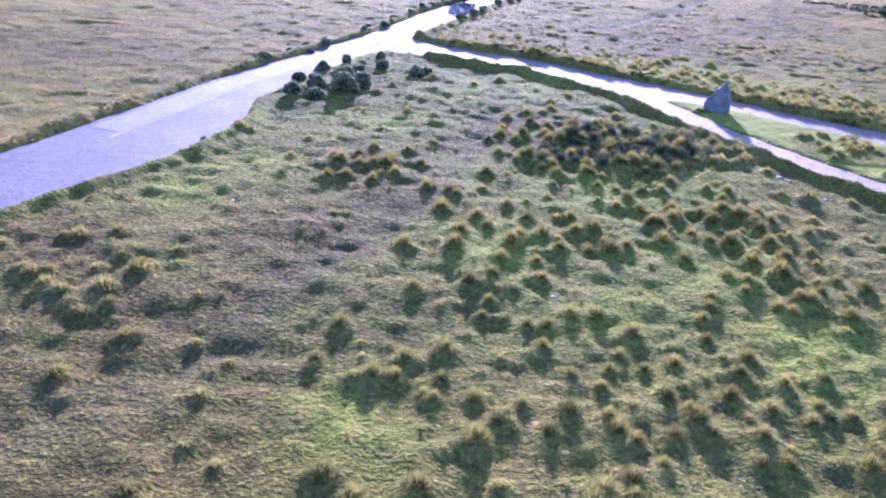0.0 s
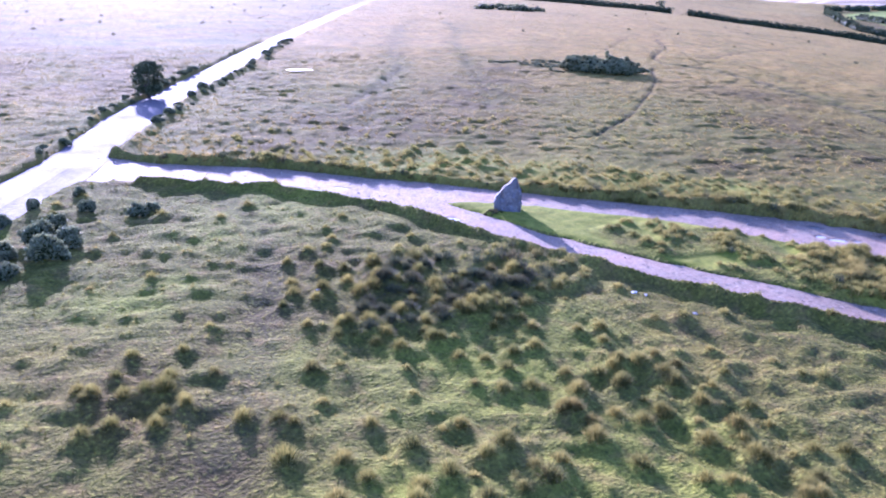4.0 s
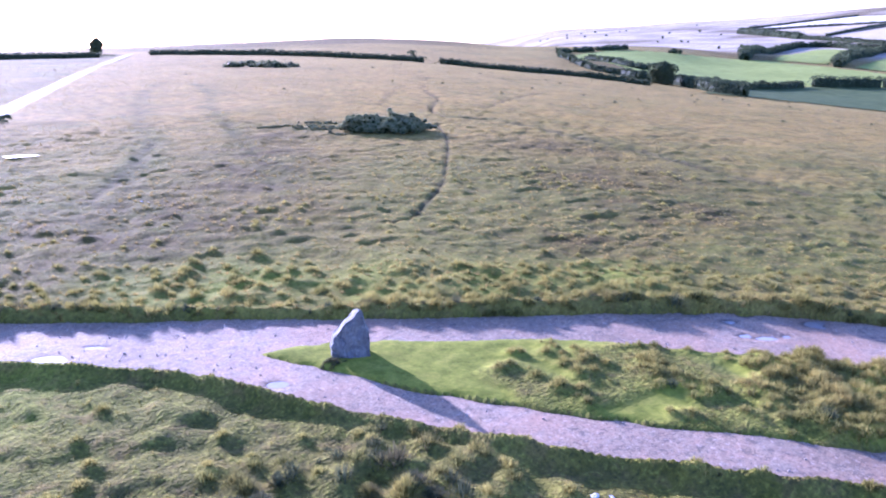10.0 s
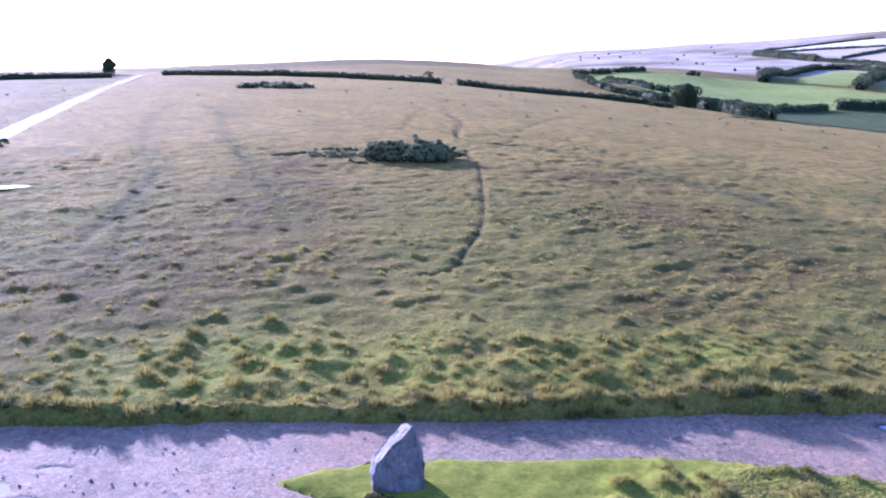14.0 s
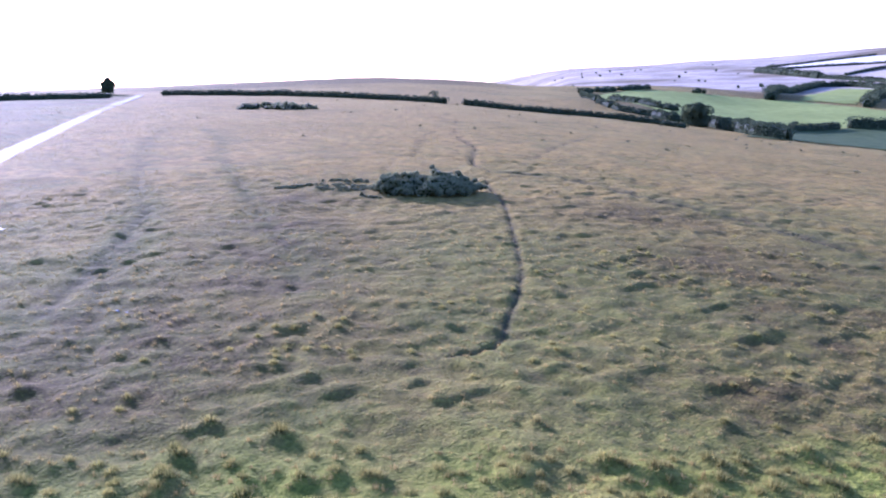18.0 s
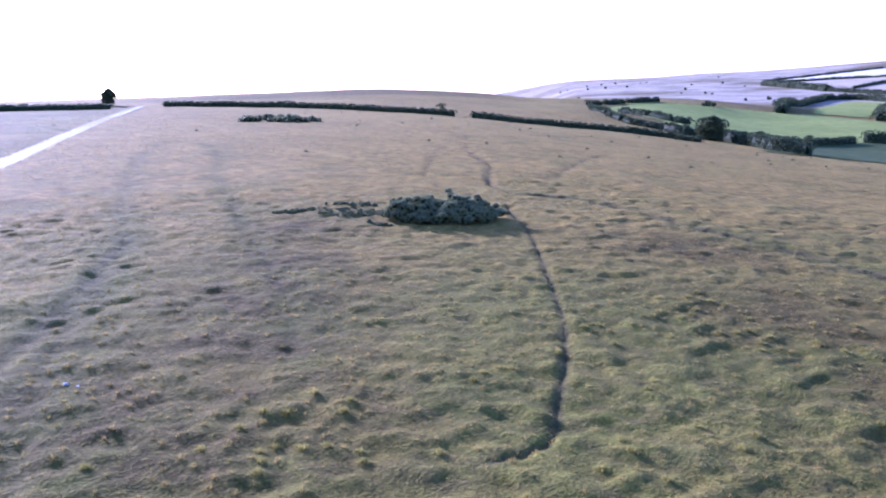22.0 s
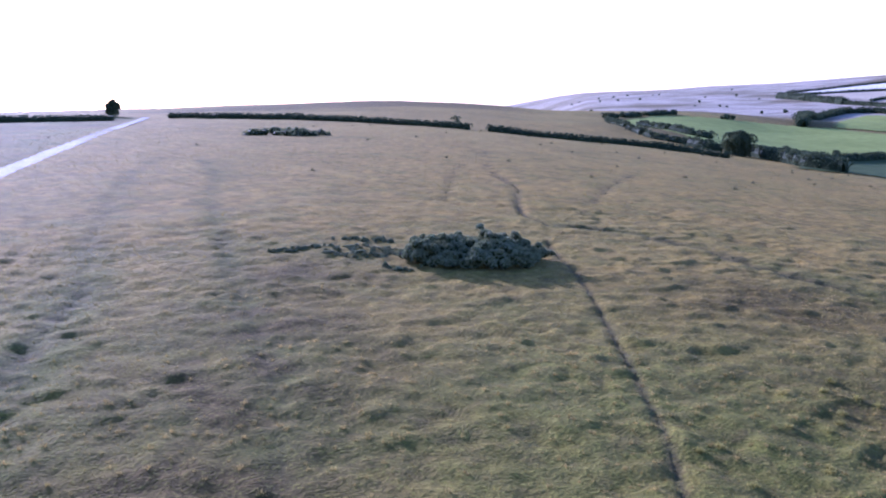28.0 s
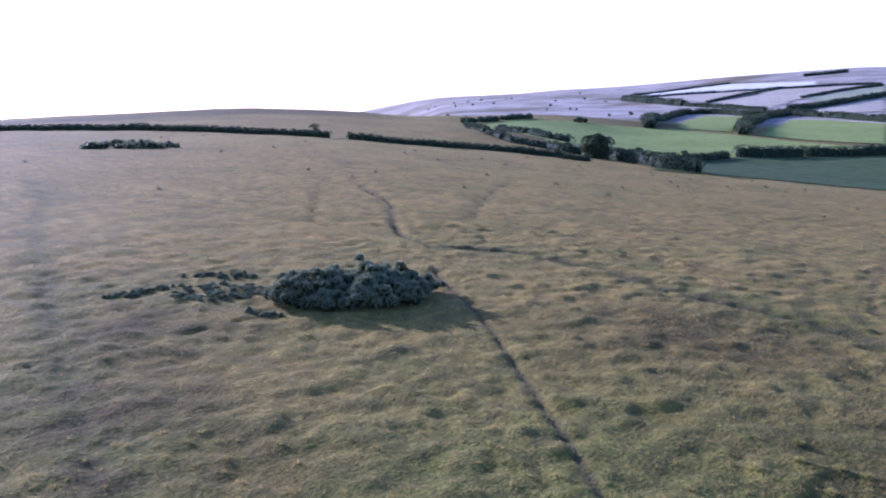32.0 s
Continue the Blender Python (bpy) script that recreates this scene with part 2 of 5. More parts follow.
def gravel_material():
    n = Nodes("stony_track")
    stone, mid, big = n.voronoi(19.0), n.noise(1.4, 5, 0.65), n.noise(0.25, 4)
    col = n.voronoi(19.0, "Color")
    g = n.tree.nodes.new("ShaderNodeSeparateColor")
    n.tree.links.new(col, g.inputs[0])
    fine = n.noise(5.0, 4, 0.7)
    c = n.mix(g.outputs[0], (0.109, 0.074, 0.044), (0.276, 0.202, 0.123))
    c = n.mix(n.span(n.noise(0.5, 5, 0.7), 0.42, 0.62, 0.0, 0.7), c, (0.209, 0.186, 0.139))
    c = n.mix(n.span(mid, 0.40, 0.66, 0.0, 0.8), c, (0.251, 0.160, 0.101))
    c = n.mix(n.span(big, 0.46, 0.66, 0.0, 0.75), c, (0.118, 0.081, 0.050))
    c = n.mix(n.span(fine, 0.5, 0.7, 0.0, 0.6), c, (0.318, 0.243, 0.157))
    c = n.mix(n.span(n.noise(2.6, 6, 0.75), 0.52, 0.62, 0.0, 0.75), c, (0.079, 0.064, 0.047))
    c = n.mix(n.span(n.noise(0.16, 4, 0.6), 0.48, 0.62, 0.0, 0.6), c, (0.276, 0.165, 0.094))
    c = n.mix(n.span(n.noise(8.0, 5, 0.8), 0.50, 0.62, 0.0, 0.7), c, (0.075, 0.060, 0.046))
    c = n.mix(n.span(n.noise(5.5, 5, 0.8), 0.56, 0.66, 0.0, 0.6), c, (0.40, 0.32, 0.25))
    c = n.mix(n.math("MULTIPLY", n.attr("wet"), n.span(fine, 0.3, 0.6, 0.6, 1.0)), c, (0.045, 0.034, 0.024))
    n.bump(n.math("ADD", n.math("MULTIPLY", stone, -0.4), n.math("ADD", n.math("MULTIPLY", fine, 0.9), n.math("MULTIPLY", n.noise(1.6, 4, 0.6), 1.2))), 0.55, 0.045)
    return n.done(c, 0.85, 0.12)


def stone_material():
    n = Nodes("weathered_granite")
    fine, mid, spot = n.noise(26.0, 5), n.noise(3.0, 6, 0.7), n.noise(7.0, 3)
    c = n.mix(n.span(mid, 0.3, 0.7), (0.062, 0.060, 0.057), (0.16, 0.152, 0.14))
    c = n.mix(n.span(spot, 0.55, 0.7, 0.0, 0.6), c, (0.24, 0.23, 0.205))
    c = n.mix(n.span(fine, 0.55, 0.75, 0.0, 0.6), c, (0.06, 0.058, 0.055))
    n.bump(n.math("ADD", mid, n.math("MULTIPLY", fine, 0.4)), 0.7, 0.08)
    return n.done(c, 0.8, 0.2)


def field_material(name, lo, hi, scale=0.15):
    n = Nodes(name)
    a, b = n.noise(scale, 6, 0.65), n.noise(scale * 0.12, 3)
    c = n.mix(n.span(a, 0.3, 0.7), lo, hi)
    c = n.mix(n.span(b, 0.4, 0.7, 0.0, 0.4), c, tuple(0.7 * v for v in lo))
    n.bump(a, 0.5, 0.4)
    return n.done(c, 0.95, 0.02)


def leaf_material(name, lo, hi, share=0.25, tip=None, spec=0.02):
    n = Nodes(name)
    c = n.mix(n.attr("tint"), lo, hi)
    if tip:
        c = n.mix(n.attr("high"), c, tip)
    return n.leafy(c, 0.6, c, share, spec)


def water_material():
    n = Nodes("puddle_water")
    n.bump(n.noise(6.0, 2), 0.05, 0.01)
    n.bsdf.inputs["IOR"].default_value = 1.33
    return n.done(n.mix(n.noise(3.0), (0.15, 0.13, 0.11), (0.24, 0.21, 0.185)), 0.02, 0.5)


def bark_material():
    n = Nodes("bark")
    a = n.noise(14.0, 5)
    n.bump(a, 0.7, 0.03)
    return n.done(n.mix(n.span(a, 0.3, 0.7), (0.05, 0.042, 0.035), (0.14, 0.12, 0.10)), 0.9, 0.2)


M_GROUND = ground_material()
M_TUFT = blade_material("tussock_grass", (0.035, 0.045, 0.018), (0.12, 0.12, 0.025), (0.24, 0.195, 0.04), (0.33, 0.28, 0.075), 0.45)
M_RUSH = blade_material("dark_rushes", (0.03, 0.045, 0.024), (0.055, 0.068, 0.03), (0.09, 0.088, 0.035), (0.19, 0.155, 0.07), 0.35)
M_TURF = blade_material("short_turf", (0.042, 0.044, 0.010), (0.098, 0.094, 0.014), (0.18, 0.14, 0.024), (0.24, 0.19, 0.042), 0.38)
M_MOOR = blade_material("short_moor_grass", (0.05, 0.045, 0.016), (0.125, 0.10, 0.020), (0.23, 0.168, 0.036), (0.30, 0.23, 0.06), 0.4)
M_STRAW = blade_material("straw_moor_tussock", (0.08, 0.07, 0.02), (0.175, 0.14, 0.034), (0.27, 0.195, 0.05), (0.33, 0.25, 0.085), 0.42)
M_PEBBLE = asphalt_material("grey_pebbles", (0.20, 0.16, 0.125), (0.38, 0.31, 0.25), 0.8)
M_GREEN = blade_material("lush_turf", (0.08, 0.10, 0.010), (0.165, 0.185, 0.020), (0.25, 0.24, 0.04), (0.30, 0.28, 0.07), 0.5)
M_ROAD = asphalt_material("worn_asphalt", (0.055, 0.048, 0.046), (0.125, 0.111, 0.107), 0.88)
M_PATCH = asphalt_material("newer_asphalt_patch", (0.085, 0.074, 0.071), (0.17, 0.152, 0.146), 0.86)
M_LINE = asphalt_material("worn_pale_seam", (0.18, 0.165, 0.17), (0.28, 0.26, 0.265), 0.85)
M_TRACK = gravel_material()
M_STONE = stone_material()
M_FIELD = field_material("pasture_grass", (0.145, 0.168, 0.032), (0.235, 0.255, 0.058))
# pasture grass with the shade of slope and hedges put into a darker colour
M_SHADED_FIELD = field_material("shaded_pasture", (0.035, 0.05, 0.014), (0.075, 0.092, 0.03))
M_HAY = field_material("faded_hay", (0.27, 0.225, 0.14), (0.40, 0.335, 0.22))
M_FADED = field_material("faded_pasture", (0.20, 0.20, 0.10), (0.30, 0.29, 0.16))
M_STUBBLE = field_material("pale_stubble", (0.42, 0.38, 0.27), (0.62, 0.57, 0.43))
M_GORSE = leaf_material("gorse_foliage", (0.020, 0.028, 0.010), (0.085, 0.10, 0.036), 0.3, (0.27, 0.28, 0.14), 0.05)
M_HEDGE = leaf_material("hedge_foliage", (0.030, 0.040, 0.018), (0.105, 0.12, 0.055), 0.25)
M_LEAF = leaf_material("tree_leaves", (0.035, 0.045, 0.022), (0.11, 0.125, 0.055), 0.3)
M_WATER = water_material()
M_BARK = bark_material()

# ---- the lie of the land ----
def land(x, y):
    """Height of the moor, the valley and the hills beyond, without banks and tussocks."""
    x, y = np.asarray(x, float), np.asarray(y, float)
    d = soft_plus(x - 0.6 * y - 10, 15)
    h = 0.45 - 0.093 * (d - soft_plus(d - 235, 20)) - 0.008 * soft_plus(y - 200, 30)
    r, az = np.hypot(x - 25, y - 73), np.degrees(np.arctan2(x - 25, y - 73))
    right = smooth_step(42, 56, az) * smooth_step(200, 420, r) * (1 - smooth_step(110, 150, az))
    h = h + right * np.interp(az, [46, 52, 58, 65, 74, 90], [0.08, 0.07, 0.047, 0.026, 0.0, 0.0]) * soft_plus(r - 420, 40) * (1 - smooth_step(620, 1000, r))
    h = h + 4 * np.exp(-((x - 345) ** 2 + (y - 352) ** 2) / (2 * 45 ** 2))
    h = h + np.interp(az, [10, 20, 30, 36, 41, 47, 53, 60], [-2.5, 0.0, 3.5, 7.0, 9.5, 8.0, 2.5, -2.0]) * np.exp(-((r - 640) / 140) ** 2)
    h = h - smooth_step(650, 1400, r) * 70 * (1 - smooth_step(38, 47, az))
    rise = np.interp(az, [38, 43, 46, 50.7, 54, 58, 65, 72, 80, 110, 150], [-20, 6, 18, 31, 43, 50, 74, 91, 86, 30, -20])
    h = h + smooth_step(850, 2600, r) * rise * smooth_step(38, 44, az)
    return h - smooth_step(500, 3000, r) * 60 * (1 - smooth_step(-60, 0, az) * (1 - smooth_step(120, 160, az)))


ROAD_L = [(-44, -42), (-28, 12), (-24, 25), (-20.1, 37.3), (-18.2, 43.7), (-15.4, 53.3), (-13.4, 59.2), (-10.8, 65.8), (-7.3, 76), (-3.6, 90.2), (1.1, 103), (7.7, 121), (20.4, 155), (45, 217), (89, 328), (128, 420), (150, 475)]
ROAD_R = [(-39, -42), (-23, 12), (-19, 24), (-16.5, 30.3), (-14.5, 34.3), (-12.3, 39.8), (-11.3, 45), (-11.7, 48.1), (-11.6, 50.8), (-9.6, 57.5), (-7.4, 64.4), (-5.6, 68.1), (-3.8, 74.6), (-.6, 85.1), (2.3, 94.6), (7.2, 109), (13.5, 124.5), (26, 160), (48.5, 217), (92.5, 328), (131, 420), (153, 475)]
TRACK_U = [(-4.3, 74.6), (-1, 71.6), (1.5, 70.4), (5.6, 68.6), (9.2, 66.1), (12.5, 63.7), (15.5, 61.8), (19.0, 59.2), (22.8, 56.6), (27, 54.2), (30.8, 52), (34.4, 49.5), (37.6, 46.8), (40.2, 44), (43.2, 39.9), (47, 33), (52, 24), (58, 12), (80, -40)]
TRACK_D = [(-6.0, 67.6), (-1.9, 66.6), (1.2, 64.6), (4.9, 62.9), (8.0, 60.1), (10.7, 57.1), (12.1, 54.6), (13.7, 51.3), (15.4, 48.5), (17.5, 44.9), (19.8, 42.1), (21.8, 39.3), (24.2, 36.6), (27.4, 32.7), (32, 26), (37, 18), (42, 8), (62, -42)]
ISLAND_U = [(14.2, 57.5), (16.4, 57.1), (19.2, 55.7), (22, 53.8), (25.3, 51.5), (27.6, 49.3), (30, 46.4), (32.5, 43.6), (35, 40.8), (37.2, 37.1), (40.5, 31), (45, 20), (48, 10), (70, -40)]
ISLAND_D = [(14.2, 57.5), (15.2, 55), (16.3, 52.6), (17.5, 50.3), (19, 48.2), (20.2, 46.3), (22, 43.9), (23.8, 41.6), (26, 39), (28.5, 36), (32.5, 30), (37, 23), (41, 15), (45, 8), (66, -42)]
SHEEP_PATH = [(31, 73.6), (33.9, 73.7), (37, 76.3), (41.6, 80.4), (46, 84.9), (49.6, 89.2), (55, 95.7), (60.3, 102.2), (65.5, 109.2), (69.5, 115.5), (72, 119)]
FAR_PATH = [(79, 126), (81.8, 132.8), (93, 146.5), (98, 152), (104, 162), (113, 176.5), (146, 217)]
FORK_PATH = [(80, 145), (83.4, 149.3), (90, 157), (104, 174), (135, 206)]
SLOPE_PATH = [(98, 137.5), (100, 139.3), (113, 149.3), (130, 161), (153, 177)]
GATE_TRAIL = [(12.4, 64), (12.6, 67), (15.1, 75), (20, 90), (24.2, 101), (28, 109.6), (32.8, 119), (37, 134), (43, 152), (57.5, 192), (72, 220)]
MID_TRAIL = [(31, 88), (35, 96), (37.3, 102), (39.8, 110), (43.9, 122), (49, 136.5), (55.5, 155.4), (62, 171), (68.5, 187), (76.5, 212)]
CROSS_TRAIL = [(78.8, 125.5), (82.2, 120.8), (83, 115.5), (82.6, 108.5), (80.6, 102), (80, 96), (79.6, 90), (77.5, 84), (75.5, 76), (73, 66)]
SIDE_TRAIL = [(88, 91), (96, 93.5), (112, 97.4), (125, 101)]
DITCH = [(18, 92.5), (21, 97.8), (22.8, 100.3), (25.1, 104.4), (28.6, 111.7), (33.8, 121.7)]
EDGE_TRAIL = [(33, 210), (40.9, 204.8), (49.6, 199), (57, 188.6)]
WORN_TRAIL = [(-13, 10), (-10, 16), (-7, 20), (-5.6, 23), (-4, 28), (-1, 36), (2, 46), (3, 55), (2, 62)]
ROAD_POLY = np.vstack([curve_points(ROAD_L, 2), curve_points(ROAD_R, 2)[::-1]])
TRACK_POLY = np.vstack([curve_points(TRACK_U, 1), curve_points(TRACK_D, 1)[::-1]])
ISLAND_POLY = np.vstack([curve_points(ISLAND_U, 1), curve_points(ISLAND_D, 1)[::-1]])


def offset(pts, by):
    """The line shifted sideways, to its left for by > 0."""
    c = curve_points(pts, 1.0)
    v = np.gradient(c, axis=0)
    v /= np.linalg.norm(v, axis=1)[:, None]
    return c + by * np.stack([-v[:, 1], v[:, 0]], 1)


# low earth banks along road and track: line, height, half width
BANKS = [
    (offset(ROAD_L, 0.55)[:225], 0.32, 0.45),
    (offset(ROAD_R[:8], -0.5), 0.36, 0.42),
    (offset(ROAD_R[12:18], -0.6), 0.36, 0.5),
    (offset(TRACK_U[:6], 0.5)[:-1], 0.34, 0.36),
    (offset(TRACK_U[5:], 0.45)[1:], 0.28, 0.34),
    (offset(TRACK_D[1:], -0.5), 0.48, 0.30),
]
RUSH = [(8.8, 44.2, 3.6), (11.5, 46.0, 3.0), (6.3, 42.0, 2.2), (12.6, 43.8, 1.8)]
DARK = [(24, 127, 3.5), (30, 132, 3), (18, 117, 2.5), (26, 121, 2.0), (14, 108, 2.0)]
LUSH = [(7, 37, 4.5), (9, 29, 3.2), (-2, 18, 1.8), (4, 59, 4.5), (12, 38, 3), (18, 66, 4.5), (23, 62.5, 4), (29, 59, 3.5), (14, 70, 3), (35, 56, 3), (11, 31.5, 2.5), (1, 40, 2.5), (-9, 37, 2.5), (-11, 33, 2), (2, 30, 3), (6, 25, 3), (12, 24, 3), (-3, 47, 3.5), (1.5, 54, 3.5), (13, 66.5, 2)]
# heather; spots from (24, 84) on darken the ground to imitate lens vignetting
HEATH_VIGNETTE = [(-7, 26, 5), (-2, 33, 3), (-10, 14, 6), (0.5, 43, 5), (-5, 30, 4), (-10, 21, 6), (-5, 17, 4), (-14, 27, 4), (-4, 38, 3.5), (2.5, 49, 4), (-28, 60, 9), (-35, 48, 8), (60, 78, 10), (52, 66, 8), (40, 62, 5), (70, 95, 9), (24, 84, 9), (33, 98, 7), (14, 84, 6), (40, 108, 7), (36, 98, 7), (30, 91, 7), (47, 118, 6), (9, 76, 5), (16, 77, 5)]


def blobs(x, y, spots):
    v = np.zeros(np.shape(x))
    for bx, by, br in spots:
        v = np.maximum(v, np.exp(-((x - bx) ** 2 + (y - by) ** 2) / (br * br)))
    return v


def cover(x, y):
    """What grows where: lush green, dry straw, heather with painted vignette, worn soil, and the distance to road or
    track edge.
    """
    n1, n2, n3 = wave(x, y, 6.0, 1), wave(x, y, 2.0, 2), wave(x, y, 25.0, 3)
    in_track, in_isl = inside(x, y, TRACK_POLY), inside(x, y, ISLAND_POLY)
    beyond = np.where(inside(x, y, np.vstack([curve_points(TRACK_U, 2), [(400, -200), (900, 600), (200, 900), (-4, 80)]])), 1.0, 0.0)
    left = np.where(inside(x, y, np.vstack([curve_points(ROAD_L, 2), [(150, 900), (-900, 900), (-900, -200), (-60, -100)]])), 1.0, 0.0)
    dry = -0.02 + 0.6 * (n1 - 0.5) + 0.15 * (n2 - 0.5)
    dry = np.where(beyond > 0, 0.10 + 0.80 * smooth_step(75, 190, y + 0.5 * x) + 0.35 * (n1 - 0.5) + 0.3 * (n3 - 0.5), dry)
    dry = np.where(left > 0, 0.34 + 0.5 * (n1 - 0.5) + 0.25 * (n3 - 0.5), dry)
    lush = blobs(x, y, LUSH) * (0.35 + 0.9 * n2)
    isl_tip = np.hypot(x - 16.5, y - 54.5)
    for line in (TRACK_D, ROAD_R[2:11]):
        d, _ = dist_line(x, y, curve_points(line, 3))
        lush = np.maximum(lush, np.where(np.hypot(x, y - 50) < 80, 0.95 * np.exp(-(d / (1.0 if line[0][0] < -15 else 0.4)) ** 2) * smooth_step(0.4, 0.8, n2), 0))
    lush = np.where(in_isl, np.clip(1.15 - smooth_step(5, 10, isl_tip + 3 * (n2 - 0.5)) * (0.15 + 1.0 * n2), 0, 1), lush)
    dry = np.where(in_isl, smooth_step(15, 22, isl_tip) * 0.7, dry)
    heath = 0.95 * np.clip(blobs(x, y, HEATH_VIGNETTE) * (0.3 + 1.1 * n2), 0, 1)
    heath = np.maximum(heath, np.where(left > 0, 0.5 * smooth_step(0.5, 0.8, n1), 0))
    for line, width in ((GATE_TRAIL, 2.0), (MID_TRAIL, 1.5), (CROSS_TRAIL, 1.8)):
        d, _ = dist_line(x, y, curve_points(line, 3))
        dry = dry - 0.4 * np.exp(-(d / width) ** 2)
    worn = np.zeros(np.shape(x))
    for line, width, amount in ((WORN_TRAIL, 1.1, 0.5), (GATE_TRAIL, 1.1, 0.2), (MID_TRAIL, 0.7, 0.2), (CROSS_TRAIL, 0.85, 1.0), (SIDE_TRAIL, 0.35, 0.4), (DITCH, 0.8, 0.5), (EDGE_TRAIL, 0.7, 0.6), (FAR_PATH, 0.45, 0.8), (FORK_PATH, 0.4, 0.6), (SLOPE_PATH, 0.4, 0.6), (SHEEP_PATH, 0.24, 0.9)):
        d, _ = dist_line(x, y, curve_points(line, 3))
        worn = np.maximum(worn, amount * np.exp(-(d / (width * (0.6 + 0.8 * n2))) ** 2))
    return np.clip(lush, 0, 1), np.clip(dry, 0, 1), np.where(in_isl, 0, heath), worn, in_track & ~in_isl, in_isl, beyond, left


# ---- where the tussocks stand: x, y, size, tint, style ----
def scatter(x0, x1, y0, y1, gap):
    nx, ny = int((x1 - x0) / gap), int((y1 - y0) / gap)
    i, j = np.meshgrid(np.arange(nx), np.arange(ny), indexing="ij")
    x = x0 + (i + rng.uniform(0, 1, i.shape)) * gap
    y = y0 + (j + rng.uniform(0, 1, j.shape)) * gap
    return x.ravel(), y.ravel()


def along_bank(line, gap):
    c = resample(line, max(2, int(len(line) / gap)))
    return c[:, 0] + rng.normal(0, 0.22, len(c)), c[:, 1] + rng.normal(0, 0.22, len(c))


def free_ground(x, y):
    return ~inside(x, y, ROAD_POLY) & ~(inside(x, y, TRACK_POLY) & ~inside(x, y, ISLAND_POLY))


tufts = []


def add_tufts(x, y, size, tint, rise=0.35):
    """Tussocks at x, y; rise: the height of the hummock under each, as a share of its size."""
    tufts.append(np.stack([x, y, size, np.clip(tint, 0, 1), np.full(len(x), rise)], 1))


# the heath between road and track
TUSSOCKY = [(9, 43, 4), (12, 34, 5), (4, 25, 6), (12, 27, 6), (0, 20, 5), (8, 19, 8), (18, 24, 6), (16, 32, 4), (7, 31, 4), (-4, 37, 2.5), (-12, 25, 3)]
for gap, lo, hi, rise in ((0.76, 0.15, 0.38, 0.6), (0.5, 0.07, 0.17, 0.5)):
    x, y = scatter(-26, 42, 8, 72, gap)
    lush, dry, heath, worn, trk, isl, bey, left = cover(x, y)
    rush, tussocky, clump = np.clip(1.7 * blobs(x, y, RUSH), 0, 1), blobs(x, y, TUSSOCKY), wave(x, y, 3.2, 5)
    ok = free_ground(x, y) & (bey < 0.5) & (left < 0.5) & ~isl & (np.hypot(x - 17.1, y - 55) > 1.6)
    share = np.clip(0.28 + 0.75 * clump + 0.5 * rush - 0.4 * lush - 0.9 * worn, 0.04, 1) * (0.07 + 0.8 * np.maximum(tussocky, rush)) if gap > 0.7 else np.clip(0.1 + 0.6 * clump - 0.5 * worn, 0.04, 0.5) * (0.45 + 0.55 * tussocky)
    ok &= rng.uniform(0, 1, x.shape) < share
    big = rng.uniform(0, 1, x.shape) ** 1.3
    shade = rng.uniform(0, 1, x.shape)
    add_tufts(x[ok], y[ok], (lo + (hi - lo) * big + (0.14 * rush if gap > 0.7 else 0))[ok], ((0.16 + 0.64 * shade) * (1 - 0.9 * rush * (rng.uniform(0, 1, x.shape) > 0.4)))[ok], rise)
# the largest tussocks, one by one
for spot_list, rise in (([(2.5, 42.0, 0.3), (3.7, 41.5, 0.34), (1.8, 38.2, 0.36), (4.5, 48.1, 0.3), (-0.9, 35.7, 0.36), (-0.2, 33.1, 0.45), (-3.0, 38.1, 0.42), (-3.8, 41.0, 0.3), (-5.1, 38.4, 0.34), (0.1, 35.3, 0.32), (1.3, 32.5, 0.36), (-2.1, 41.2, 0.25), (5.2, 39.0, 0.34), (-5.4, 36.0, 0.3), (-4.6, 36.4, 0.3), (-7.4, 35.8, 0.3), (-3.5, 38.2, 0.34), (-4.2, 38.1, 0.34), (7.8, 37.3, 0.3), (9.1, 37.7, 0.32), (12.2, 35.7, 0.3), (13.0, 35.6, 0.42)], 0.65),
                        ([(11.2, 35.3, 0.3), (11.4, 34.2, 0.36), (9.7, 34.2, 0.4), (8.7, 31.4, 0.42), (5.9, 31.8, 0.4), (5.2, 31.5, 0.3), (13.4, 30.8, 0.36), (12.6, 29.0, 0.44), (13.4, 33.9, 0.4), (13.4, 32.5, 0.36), (10.5, 28.6, 0.32), (6.4, 30.0, 0.4), (9.2, 29.8, 0.4), (11.7, 32.1, 0.3), (8.5, 33.0, 0.28), (19.4, 38.7, 0.28), (10.6, 42.3, 0.36), (10.7, 39.4, 0.3)], 0.65),
                        ([(17.4, 71.5, 0.4), (16.5, 69.7, 0.34), (19.3, 73.1, 0.36), (20.9, 70.6, 0.5), (18.4, 68.3, 0.3), (18.0, 66.4, 0.34), (18.2, 64.9, 0.36), (14.0, 67.4, 0.45), (19.9, 67.2, 0.34), (21.0, 66.8, 0.36), (19.7, 64.8, 0.45), (21.9, 65.8, 0.34), (29.0, 65.7, 0.34), (28.7, 62.1, 0.4), (29.6, 60.7, 0.45), (28.3, 57.4, 0.45), (29.8, 58.8, 0.34), (35.0, 61.7, 0.3), (35.3, 58.6, 0.34), (33.5, 56.7, 0.36), (32.7, 54.5, 0.5), (34.9, 53.7, 0.45)], 0.6)):
    q = np.array(spot_list)
    add_tufts(q[:, 0], q[:, 1], q[:, 2], rng.uniform(0.22, 0.7, len(q)), rise)
